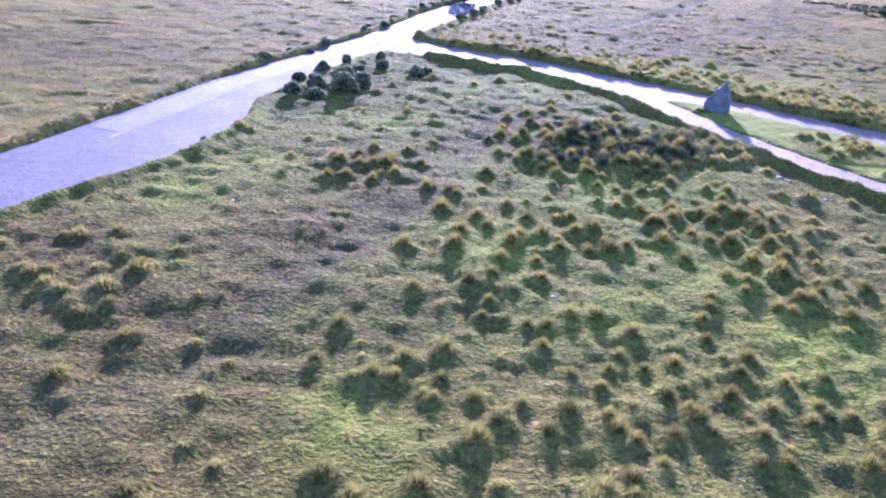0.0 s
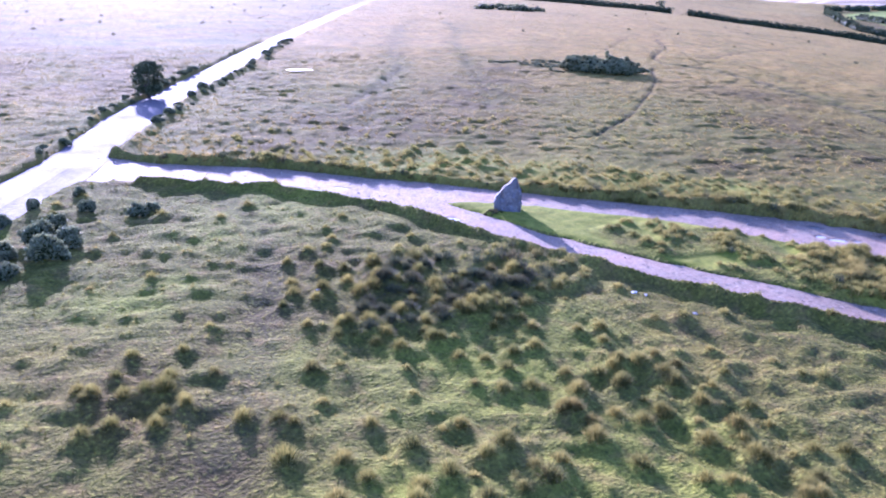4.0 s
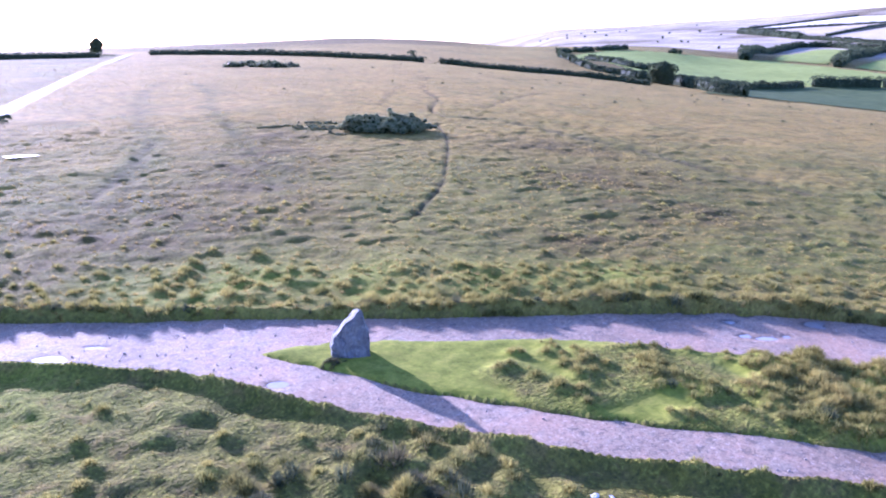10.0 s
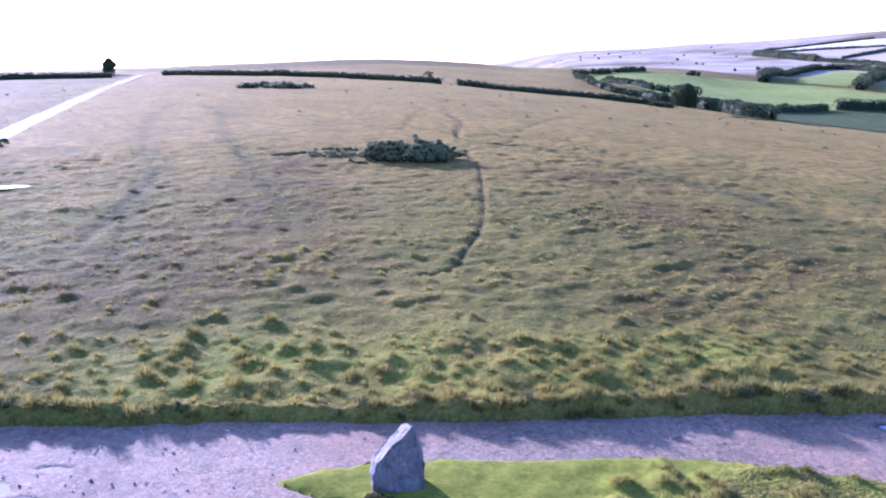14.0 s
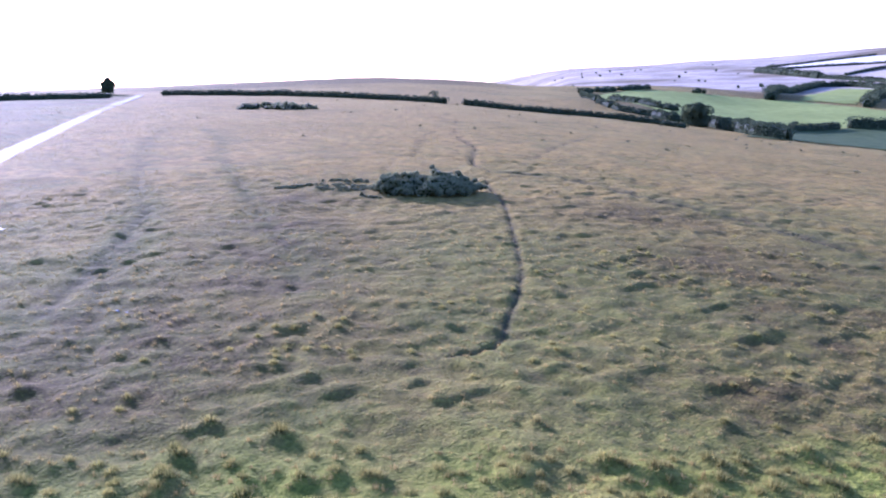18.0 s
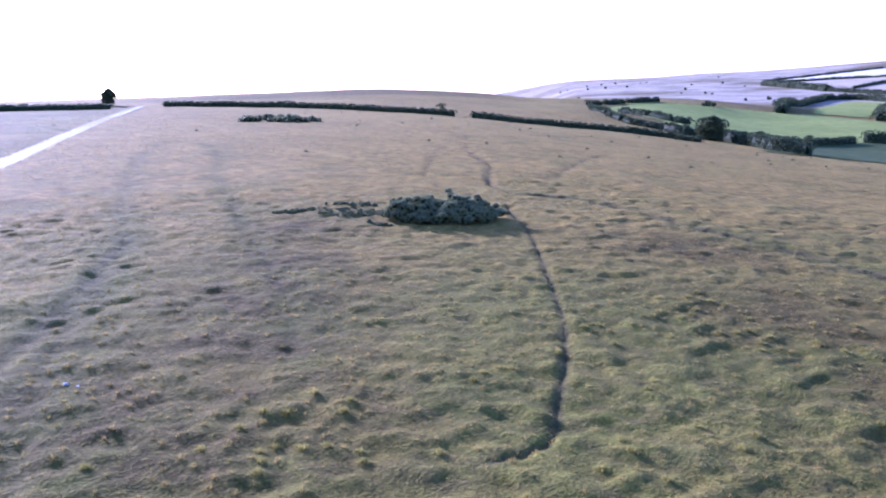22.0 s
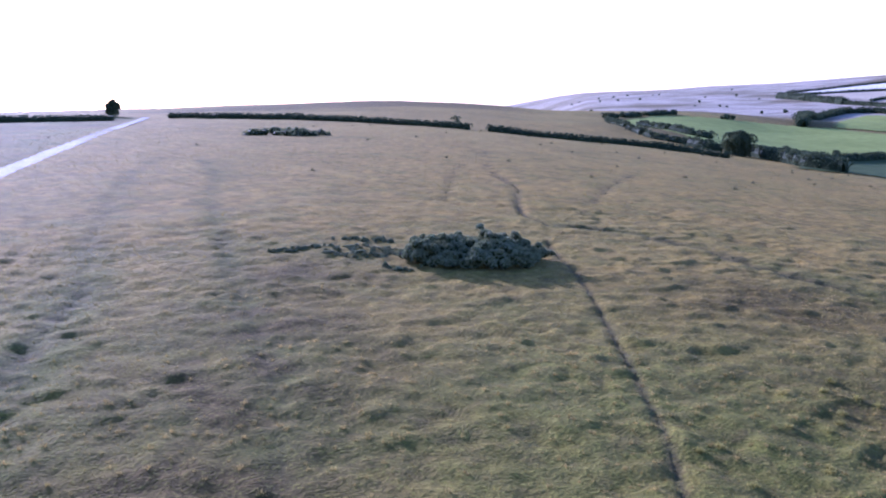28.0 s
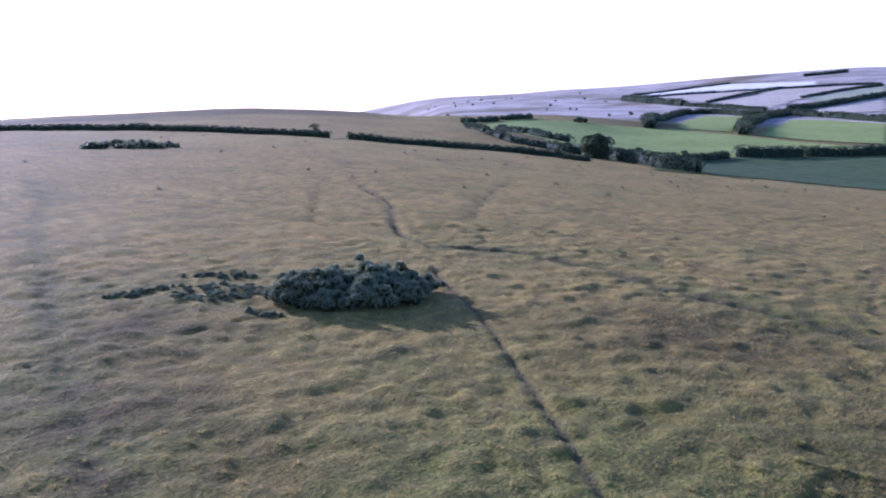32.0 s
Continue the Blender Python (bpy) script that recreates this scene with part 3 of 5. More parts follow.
# the right part of the grass island
x, y = scatter(18, 46, 10, 57, 0.45)
ok = inside(x, y, ISLAND_POLY)
x, y = x[ok], y[ok]
far = np.hypot(x - 16.5, y - 54.5)
ok = rng.uniform(0, 1, x.shape) < smooth_step(5.5, 9, far + 2.5 * (wave(x, y, 1.6, 19) - 0.5)) * np.clip(1.7 * wave(x, y, 1.8, 9) - 0.42 + 0.7 * smooth_step(15, 19, far), 0, 1)
rim = np.minimum(dist_line(x, y, curve_points(ISLAND_U, 2))[0], dist_line(x, y, curve_points(ISLAND_D, 2))[0])
ok &= rim > 0.35
add_tufts(x[ok], y[ok], (0.14 + 0.24 * rng.uniform(0, 1, x.shape) ** 1.5 + 0.08 * smooth_step(15, 19, far))[ok], (0.12 + 0.6 * rng.uniform(0, 1, x.shape))[ok], 0.5)
# the moor beyond the track
x, y = scatter(-2, 110, 40, 170, 0.74)
lush, dry, heath, worn, trk, isl, bey, left = cover(x, y)
d_edge, _ = dist_line(x, y, curve_points(TRACK_U, 2))
clump = wave(x, y, 4.0, 6)
rush = blobs(x, y, DARK)
edge = 1 - smooth_step(6, 11, d_edge)
ok = free_ground(x, y) & (bey > 0.5) & (left < 0.5) & (x < 62 + 0.5 * (y - 60))
ok &= rng.uniform(0, 1, x.shape) < np.clip(0.2 + 0.8 * clump + 0.3 * edge - 0.9 * worn, 0.03, 1)
add_tufts(x[ok], y[ok], ((0.10 + 0.16 * rng.uniform(0, 1, x.shape) ** 2 + 0.06 * clump) * (1 - 0.25 * smooth_step(80, 115, y)) + 0.17 * edge * rng.uniform(0.2, 1, x.shape) + 0.10 * rush)[ok], ((0.40 + 0.35 * rng.uniform(0, 1, x.shape) + 0.2 * dry - 0.15 * edge) * (1 - 0.5 * rush))[ok], 0.2)
# the moor across the road
x, y = scatter(-60, 20, 25, 150, 0.8)
lush, dry, heath, worn, trk, isl, bey, left = cover(x, y)
ok = (left > 0.5) & free_ground(x, y) & (rng.uniform(0, 1, x.shape) < 0.15 + 0.85 * wave(x, y, 5.0, 7)) & (x > -22 - 0.42 * (y - 20))
add_tufts(x[ok], y[ok], (0.11 + 0.17 * rng.uniform(0, 1, x.shape) ** 2)[ok], (0.3 + 0.7 * rng.uniform(0, 1, x.shape))[ok])
# the far moor
x, y = scatter(-30, 300, 120, 340, 2.2)
lush, dry, heath, worn, trk, isl, bey, left = cover(x, y)
ok = free_ground(x, y) & ((y > 170) | (x > 62 + 0.5 * (y - 60))) & (x < 0.6 * y + 170) & (rng.uniform(0, 1, x.shape) < 0.1 + 0.8 * wave(x, y, 9.0, 8))
spot = rng.uniform(0, 1, x.shape) < 0.012
add_tufts(x[ok], y[ok], (0.2 + 0.3 * rng.uniform(0, 1, x.shape) ** 3 + 0.3 * spot)[ok], ((0.35 + 0.65 * rng.uniform(0, 1, x.shape)) * (1 - spot))[ok])
# dark growth along the sheep path
c = resample(SHEEP_PATH, 170)
c = c[wave(c[:, 0], c[:, 1], 2.0, 15) > 0.3] + rng.normal(0, 0.12, (int((wave(c[:, 0], c[:, 1], 2.0, 15) > 0.3).sum()), 2))
add_tufts(c[:, 0], c[:, 1], rng.uniform(0.05, 0.11, len(c)), rng.uniform(0.1, 0.3, len(c)), 0.1)
for line, gap, lo, hi in ((CROSS_TRAIL, 0.4, 0.03, 0.3), (SIDE_TRAIL, 0.9, 0.1, 0.4), (FAR_PATH, 1.1, 0.0, 0.15), (FORK_PATH, 1.3, 0.0, 0.2), (SLOPE_PATH, 1.3, 0.0, 0.2)):
    c = curve_points(line, gap)
    c = c[wave(c[:, 0], c[:, 1], 3.0, 16) > 0.35]
    add_tufts(c[:, 0] + rng.normal(0, 0.25, len(c)), c[:, 1] + rng.normal(0, 0.25, len(c)), rng.uniform(0.06, 0.16, len(c)), rng.uniform(lo, hi, len(c)), 0.1)
# along the banks
for line, high, wide in BANKS:
    for gap, lo, hi, thin in ((0.5, 0.12, 0.26, 0.55), (0.3, 0.08, 0.10, 0.45)):
        bx, by = along_bank(line, gap)
        ok = free_ground(bx, by) & (wave(bx, by, 2.2, 11) > (0.5 * thin if high in (0.28, 0.34) else thin)) & (rng.uniform(0, 1, bx.shape) < (0.06 if high == 0.36 else 0.3 if high == 0.48 else 1.0))
        add_tufts(bx[ok], by[ok], lo + hi * rng.uniform(0, 1, ok.sum()) ** 2.5, rng.uniform(0.0, 0.8, ok.sum()))
for line, gap, lo, hi, thin in ((offset(TRACK_U[1:14], 0.7), 0.62, 0.24, 0.58, 0.32), (offset(TRACK_U[1:14], 1.5), 1.1, 0.2, 0.5, 0.4), (offset(TRACK_D[1:12], -0.3), 0.9, 0.14, 0.32, 0.5)):
    bx, by = along_bank(line, gap)
    ok = free_ground(bx, by) & (wave(bx, by, 2.6, 18) > thin) & (np.hypot(bx - 12.6, by - 66) > 1.3)
    add_tufts(bx[ok], by[ok], lo + (hi - lo) * rng.uniform(0, 1, ok.sum()) ** 1.4, rng.uniform(0.08, 0.5, ok.sum()), 0.5)
# dark rushy growth at the foot of the stone
c = rng.normal(0, 1, (40, 2)) * (0.20, 0.16) + (16.1, 54.55)
add_tufts(c[:, 0], c[:, 1], rng.uniform(0.06, 0.14, 40), rng.uniform(0, 0.08, 40), 0.1)
T = np.vstack(tufts)
T = T[np.hypot(T[:, 0] - 17.1, T[:, 1] - 55.0) > 0.8]

# ---- ground: one sheet to the horizon, fine near the flight ----
def axis(lo, mid, hi, fine, step, reach, growth=1.06):
    """Grid lines: fine from lo to mid, a little wider to hi, and ever wider outwards."""
    out, s, p = [], step, hi
    while p < reach:
        s *= growth
        p += s
        out.append(p)
    left_side, s, p = [], fine, lo
    while p > -reach:
        s *= growth
        p -= s
        left_side.append(p)
    return np.concatenate([left_side[::-1], np.arange(lo, mid, fine), np.arange(mid, hi + 0.01, step), out])


GX, GY = axis(-20, 42, 94, 0.19, 0.28, 3600), axis(14, 74, 132, 0.19, 0.27, 3600)
X, Y = np.meshgrid(GX, GY, indexing="ij")
near = (X > -120) & (X < 330) & (Y > -60) & (Y < 480)
lush, dry, heath, worn = (np.zeros(X.shape) for _ in range(4))
lush_n, dry_n, heath_n, worn_n, trk_n, isl_n, bey_n, left_n = cover(X[near], Y[near])
lush[near], dry[near], heath[near], worn[near] = lush_n, dry_n, heath_n, worn_n
# share of painted haze, growing with distance across the valley
far_haze = smooth_step(650, 1000, np.hypot(X - 25, Y - 73)) * (X > 200)
dry[~near] = np.clip(0.72 + 0.5 * (wave(X[~near], Y[~near], 90.0, 4) - 0.5), 0, 1)
heath[~near] = 0.8 * smooth_step(0.55, 0.75, wave(X[~near], Y[~near], 130.0, 14))
island = np.zeros(X.shape, bool)
island[near] = isl_n
Z = land(X, Y)
out = np.zeros(X.shape)
out[near] = np.maximum(bey_n, left_n)
bump = 0.22 * (wave(X, Y, 7.0, 20) - 0.5) + (0.20 - 0.01 * out) * (wave(X, Y, 1.5, 21) - 0.5) + (0.20 - 0.08 * out) * (wave(X, Y, 0.75, 22) - 0.5)
humps = smooth_step(0.45, 0.85, wave(X, Y, 1.1, 26)) * smooth_step(0.25, 0.6, wave(X, Y, 6.0, 27))
bump = bump + (0.10 + 0.03 * out) * humps
bump = bump + smooth_step(150, 500, np.hypot(X, Y - 60)) * 1.2 * (wave(X, Y, 40.0, 23) - 0.5) * (1 - smooth_step(500, 900, np.hypot(X, Y - 60)))
# how far a point lies inside the paved ground (below 0: outside)
zone = (X > -50) & (X < 170) & (Y > -45) & (Y < 480)


def depth_inside(mask, poly, lines, full):
    q = np.where(full, 1.0, -1.0)
    d = np.full(X.shape, 9.0)
    for line in lines:
        p = curve_points(line, 0.8)
        m = mask & (X > p[:, 0].min() - 3) & (X < p[:, 0].max() + 3) & (Y > p[:, 1].min() - 3) & (Y < p[:, 1].max() + 3)
        if len(p) > 130:
            for k in range(0, len(p) - 1, 60):
                r = p[k:k + 61]
                mm = m & (X > r[:, 0].min() - 2) & (X < r[:, 0].max() + 2) & (Y > r[:, 1].min() - 2) & (Y < r[:, 1].max() + 2)
                d[mm] = np.minimum(d[mm], dist_line(X[mm], Y[mm], r)[0])
        else:
            d[m] = np.minimum(d[m], dist_line(X[m], Y[m], p)[0])
    return q * d


in_track = inside(X, Y, TRACK_POLY)
s_track = np.minimum(depth_inside(zone, TRACK_POLY, (TRACK_U, TRACK_D), in_track), -depth_inside(zone, ISLAND_POLY, (ISLAND_U, ISLAND_D), island))
s_road = depth_inside(zone, ROAD_POLY, (ROAD_L, ROAD_R), inside(X, Y, ROAD_POLY))
edge = np.maximum(s_track, s_road)
edge = np.where(in_track & inside(X, Y, ROAD_POLY), 1.0, edge) + 0.30 * (wave(X, Y, 0.7, 24) - 0.5) * (edge > -2) + 0.2 * (wave(X, Y, 2.5, 25) - 0.5)
rise_out = smooth_step(0.0, 0.7, -edge)
Z = Z + rise_out * np.where(island, 0.11 + 0.25 * bump, 0.06 + bump) - 0.16 * smooth_step(-0.12, 0.2, edge) + 0.03 * np.exp(-((edge + 0.25) / 0.2) ** 2)
paved = edge > 0.0
for line, high, wide in BANKS:
    m = near & (X > line[:, 0].min() - 3) & (X < line[:, 0].max() + 3) & (Y > line[:, 1].min() - 3) & (Y < line[:, 1].max() + 3)
    d, along = dist_line(X[m], Y[m], line)
    top = high * (0.65 + 0.4 * wave(X[m], Y[m], 3.1, 30) + 0.3 * wave(X[m], Y[m], 0.9, 31)) * np.exp(-(d / (wide * (0.7 + 0.6 * wave(X[m], Y[m], 1.5, 32)))) ** 2)
    Z[m] += np.where(paved[m], 0, top)
for line, deep, wide in ((SHEEP_PATH, 0.17, 0.22), (FAR_PATH, 0.3, 0.5), (FORK_PATH, 0.25, 0.45), (SLOPE_PATH, 0.25, 0.45), (CROSS_TRAIL, 0.28, 0.42), (SIDE_TRAIL, 0.07, 0.4), (DITCH, 0.12, 0.7), (WORN_TRAIL, 0.12, 1.2), (GATE_TRAIL, 0.10, 0.6), (MID_TRAIL, 0.10, 0.5)):
    p = curve_points(line, 2)
    m = near & (X > p[:, 0].min() - 3) & (X < p[:, 0].max() + 3) & (Y > p[:, 1].min() - 3) & (Y < p[:, 1].max() + 3)
    d, _ = dist_line(X[m], Y[m], p)
    Z[m] -= np.where(paved[m], 0, deep * np.exp(-(d / wide) ** 2))
mound = 0.6 * np.clip(bump / 0.2, 0, 1)
for tx, ty, ts, tt, rise in T:
    if -19 < tx < 93 and 15 < ty < 131:
        i, j = int(np.searchsorted(GX, tx)), int(np.searchsorted(GY, ty))
        wide, tall = 1.1 * ts + 0.10, min(rise * ts, 0.30)
        if tx < -0.42 * (60 - ty) - 12:
            tall = 0.2 * ts
        w = int(1.7 * wide / 0.19) + 2
        sx, sy = slice(i - w, i + w), slice(j - w, j + w)
        lift = np.exp(-(((X[sx, sy] - tx) ** 2 + (Y[sx, sy] - ty) ** 2) / wide ** 2) ** 1.5) * ~paved[sx, sy]
        Z[sx, sy] += tall * lift * (1 - 0.5 * np.clip((Z[sx, sy] - land(tx, ty)) / 0.6, 0, 1))
        mound[sx, sy] = np.maximum(mound[sx, sy], lift * min(1.0, 0.15 + 1.2 * tt))


def height(x, y):
    """Ground height at points, from the sheet itself."""
    x, y = np.asarray(x, float), np.asarray(y, float)
    i = np.clip(np.searchsorted(GX, x) - 1, 0, len(GX) - 2)
    j = np.clip(np.searchsorted(GY, y) - 1, 0, len(GY) - 2)
    fx, fy = (x - GX[i]) / (GX[i + 1] - GX[i]), (y - GY[j]) / (GY[j + 1] - GY[j])
    return (Z[i, j] * (1 - fx) + Z[i + 1, j] * fx) * (1 - fy) + (Z[i, j + 1] * (1 - fx) + Z[i + 1, j + 1] * fx) * fy


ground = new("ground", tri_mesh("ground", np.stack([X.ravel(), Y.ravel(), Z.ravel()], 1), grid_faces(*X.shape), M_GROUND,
                                {"lush": lush.ravel(), "dry": dry.ravel(), "heath": heath.ravel(), "worn": worn.ravel(), "far_haze": far_haze.ravel(), "lawn": np.maximum(island * smooth_step(0.5, 0.9, lush), 0.5 * np.maximum(out, ~near)).ravel(), "mound": np.where(paved, 0, mound).ravel()}, True))
tagged(ground, "rough open moorland of olive and straw tussock grass with heather", "ground", kind="structure")


PUDDLES = [(7.4, 62.0, 1.1, 0.8), (13.5, 54.3, 0.7, 0.5), (8.1, 60.8, 0.8, 0.4), (33.4, 50.2, 0.5, 0.55), (34.0, 48.5, 0.6, 0.5), (35.4, 48.6, 0.7, 0.5),
           (32.9, 47.0, 0.5, 0.35), (33.4, 46.3, 0.9, 0.35), (37.2, 46.1, 0.9, 0.65), (34.5, 45.9, 0.3, 0.3), (36.1, 40.1, 1.0, 0.6), (9.3, 62.3, 0.7, 0.25), (12.2, 55.4, 0.4, 0.3)]


def hollows(x, y):
    """How deep the puddle hollows in the track are."""
    v = np.zeros(np.shape(x))
    c, s = math.cos(radians(-35)), math.sin(radians(-35))
    for px, py, a, b in PUDDLES:
        u, w = (x - px) * c + (y - py) * s, -(x - px) * s + (y - py) * c
        v = np.maximum(v, np.exp(-((u / (a * 0.62)) ** 2 + (w / (b * 0.62)) ** 2)))
    return v


def ribbon(name, a, b, n, m, lift, material, rough=0.02):
    """A surface between two lines of points, laid on the lie of the land."""
    if name in ("road", "track"):
        a, b = offset(a, 0.3), offset(b, -0.3)
    a, b = resample(a, n), resample(b, n)
    u = np.linspace(0, 1, m)[None, :, None]
    p = a[:, None] * (1 - u) + b[:, None] * u
    px, py = p[..., 0], p[..., 1]
    wet = None
    pz = land(px, py) + lift + rough * (wave(px, py, 1.3, 40) - 0.5) + 2 * rough * (wave(px, py, 4.0, 41) - 0.5)
    if name == "track":
        pz = pz - 0.085 * hollows(px, py)
        wet = {"wet": smooth_step(0.1, 0.5, hollows(px, py)).ravel()}
    me = tri_mesh(name, np.stack([px.ravel(), py.ravel(), pz.ravel()], 1), grid_faces(n, m)[:, ::-1], material, wet, True)
    return new(name, me)


road = tagged(ribbon("road", ROAD_L, ROAD_R, 500, 9, 0.0, M_ROAD, 0.006), "narrow grey worn asphalt moorland road glinting in low sun", "road", kind="structure")
track = tagged(ribbon("track", TRACK_U, TRACK_D, 620, 90, -0.02, M_TRACK, 0.03), "pale stony gravel track forking round a grass island", "track", kind="structure")
mid_l = [p for p in ROAD_L if 37 < p[1] < 77]
seg = offset(mid_l, -0.45), offset(mid_l, -2.35)
patch = tagged(ribbon("road_patch", seg[0][5:], seg[1][5:], 90, 6, 0.014, M_PATCH, 0.006), "paler resurfaced strip along one lane of the road", "road", kind="structure")
seg = offset(mid_l, -2.4), offset(mid_l, -2.54)
seam = tagged(ribbon("road_seam", seg[0][4:26], seg[1][4:26], 60, 3, 0.014, M_LINE, 0.006), "worn pale seam along the middle of the road", "road marking", kind="structure")


# ---- puddles ----
def puddle(x, y, length, width, turn, seed):
    k = 28
    ang = np.linspace(0, 2 * np.pi, k, endpoint=False)
    r = 0.5 + 0.7 * wave(np.cos(ang) * 2, np.sin(ang) * 2, 1.0, seed) + 0.3 * wave(np.cos(ang) * 2, np.sin(ang) * 2, 0.4, seed + 3)
    px, py = np.cos(ang) * r * length / 2, np.sin(ang) * r * width / 2
    c, s = math.cos(radians(turn)), math.sin(radians(turn))
    v = np.stack([x + px * c - py * s, y + px * s + py * c, np.full(k, float(land(x, y)) - 0.055)], 1)
    v = np.vstack([v, [[x, y, float(land(x, y)) - 0.055]]])
    f = [(i, (i + 1) % k, k) for i in range(k)]
    ob = new("puddle", tri_mesh("puddle", v, f, M_WATER))
    return tagged(ob, "shallow still rain puddle in the stony track", "puddle", "puddles on the track", "structure")


for i, (px, py, pa, pb) in enumerate(PUDDLES):
    puddle(px, py, pa * 1.5, pb * 1.6, -35, 50 + i)
x0, y0 = 19.2, 119.5
pool = puddle(x0, y0, 3.0, 1.5, -10, 77)
pool.location.z = float(height(x0, y0)) - float(land(x0, y0)) + 0.14
tagged(pool, "small pale pool of standing water in the moor grass", "pool")

# ---- fields and woods across the valley ----
def field(name, poly, lift, material, label, step=9.0):
    p = np.array(poly, float)
    gx, gy = np.arange(p[:, 0].min(), p[:, 0].max() + step, step), np.arange(p[:, 1].min(), p[:, 1].max() + step, step)
    fx, fy = np.meshgrid(gx, gy, indexing="ij")
    c = (fx[:-1, :-1] + step / 2).ravel(), (fy[:-1, :-1] + step / 2).ravel()
    keep = inside(c[0], c[1], p)
    faces = grid_faces(*fx.shape)[keep]
    used = np.unique(faces)
    back = np.zeros(fx.size, int)
    back[used] = np.arange(len(used))
    v = np.stack([fx.ravel(), fy.ravel(), height(fx.ravel(), fy.ravel()) + lift], 1)[used]
    return tagged(new(name, tri_mesh(name, v, back[faces], material, None, True)), label, "field", "fields across the valley", "structure")


PASTURE, ENCLOSED, STUBBLE = "broad green sheep pasture on the far slope", "green field enclosed by dark woodland belts", "pale stubble field on the far hillside"
field("pasture", [(428, 423), (486, 449), (512, 444), (556, 420), (599, 390), (594, 336), (584, 288), (567, 230), (511, 214), (469, 240), (434, 260), (394, 268), (379, 275), (379, 297), (343, 286), (340, 297), (350, 317), (371, 352), (367, 362)], 0.3, M_FIELD, PASTURE, 5.0)
# the valley-bottom field carries its shade in its colour
field("lower_pasture", [(262, 208), (300, 228), (345, 250), (395, 262), (425, 258), (465, 236), (505, 207), (545, 195), (520, 120), (420, 90), (330, 120), (318, 150), (300, 176), (280, 190)], 0.25, M_SHADED_FIELD, "pasture in the valley bottom below the moor, coloured dark for shade", 4.0)
field("upper_pasture", [(610, 388), (899, 535), (1001, 565), (1009, 536), (996, 494), (730, 397), (620, 352)], 0.5, M_FIELD, ENCLOSED, 6.0)
field("upper_pasture", [(610, 325), (702, 355), (951, 440), (970, 422), (914, 333), (630, 249), (615, 270), (606, 295)], 0.5, M_FIELD, ENCLOSED, 6.0)
field("stubble_field", [(1496, 949), (1650, 921), (1742, 885), (1723, 698), (1635, 670), (1550, 771), (1501, 843)], 0.8, M_STUBBLE, STUBBLE, 12.0)
field("hay_field", [(1397, 884), (1566, 708), (1283, 704)], 0.8, M_HAY, "dull straw-coloured hill field between thin hedges", 12.0)
field("hay_field", [(1263, 684), (1550, 696), (1598, 567), (1353, 584), (1168, 554)], 0.8, M_HAY, "dull straw-coloured hill field between thin hedges", 12.0)
field("hay_field", [(1122, 480), (1251, 485), (1361, 467), (1129, 397), (1074, 448)], 0.8, M_HAY, "dull straw-coloured hill field between thin hedges", 12.0)
field("hill_pasture", [(1353, 579), (1590, 541), (1414, 483), (1235, 502)], 0.8, M_FADED, "faded green hill pasture between thin hedges", 12.0)
# ---- foliage ----
def sphere_dirs(n):
    v = rng.normal(0, 1, (n, 3))
    return v / np.linalg.norm(v, axis=1)[:, None]


def lobe_foliage(lobes, per_lobe, size, up=0.3, squash=1.0):
    """Small pointed sprays over the outside of many lobes: verts, faces, tint and tip attributes."""
    V, F, tint, high = [], [], [], []
    base = 0
    for lx, ly, lz, lr in lobes:
        n = int(per_lobe * (0.6 + 0.8 * rng.uniform()))
        d = sphere_dirs(n)
        d[:, 2] = np.where(d[:, 2] < -0.35, -d[:, 2], d[:, 2])
        r = lr * (0.8 + 0.25 * rng.uniform(0, 1, n))[:, None]
        c = np.array([lx, ly, lz]) + d * r * np.array([1, 1, squash])
        ax = d + np.array([0, 0, up]) + rng.normal(0, 0.45, (n, 3))
        ax /= np.linalg.norm(ax, axis=1)[:, None]
        side = np.cross(ax, sphere_dirs(n))
        side /= np.linalg.norm(side, axis=1)[:, None] + 1e-9
        s = size * rng.uniform(0.6, 1.4, (n, 1))
        V.append(np.stack([c - side * s * 0.45, c + side * s * 0.45, c + ax * s + side * s * 0.15 * rng.normal(0, 1, (n, 1)), c - side * s * 0.1 + ax * s * 0.55 + np.cross(ax, side) * s * 0.45], 1).reshape(-1, 3))
        k = base + np.arange(n)[:, None] * 4
        F.append(np.hstack([k, k + 1, k + 2]))
        F.append(np.hstack([k, k + 3, k + 2]))
        t = np.clip(rng.uniform(0, 1, (n, 1)) * 0.7 + 0.3 * rng.uniform(), 0, 1)
        tint.append(np.repeat(t, 4, 1).ravel())
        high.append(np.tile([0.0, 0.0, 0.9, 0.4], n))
        base += 4 * n
    return np.vstack(V), np.vstack(F), np.concatenate(tint), np.concatenate(high)


def lobe_core(lobes, shrink, squash=1.0):
    """The dense inside of a bush: closed lumpy lobes."""
    bm = bmesh.new()
    for lx, ly, lz, lr in lobes:
        g = bmesh.ops.create_icosphere(bm, subdivisions=1, radius=lr * shrink)
        for v in g["verts"]:
            q = 1 + 0.25 * noise.noise(v.co * 2.5 / lr + Vector((lx, ly, lz)))
            v.co = Vector((v.co.x * q + lx, v.co.y * q + ly, v.co.z * q * squash + lz))
    return bm


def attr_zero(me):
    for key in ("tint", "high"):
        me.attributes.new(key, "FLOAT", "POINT")


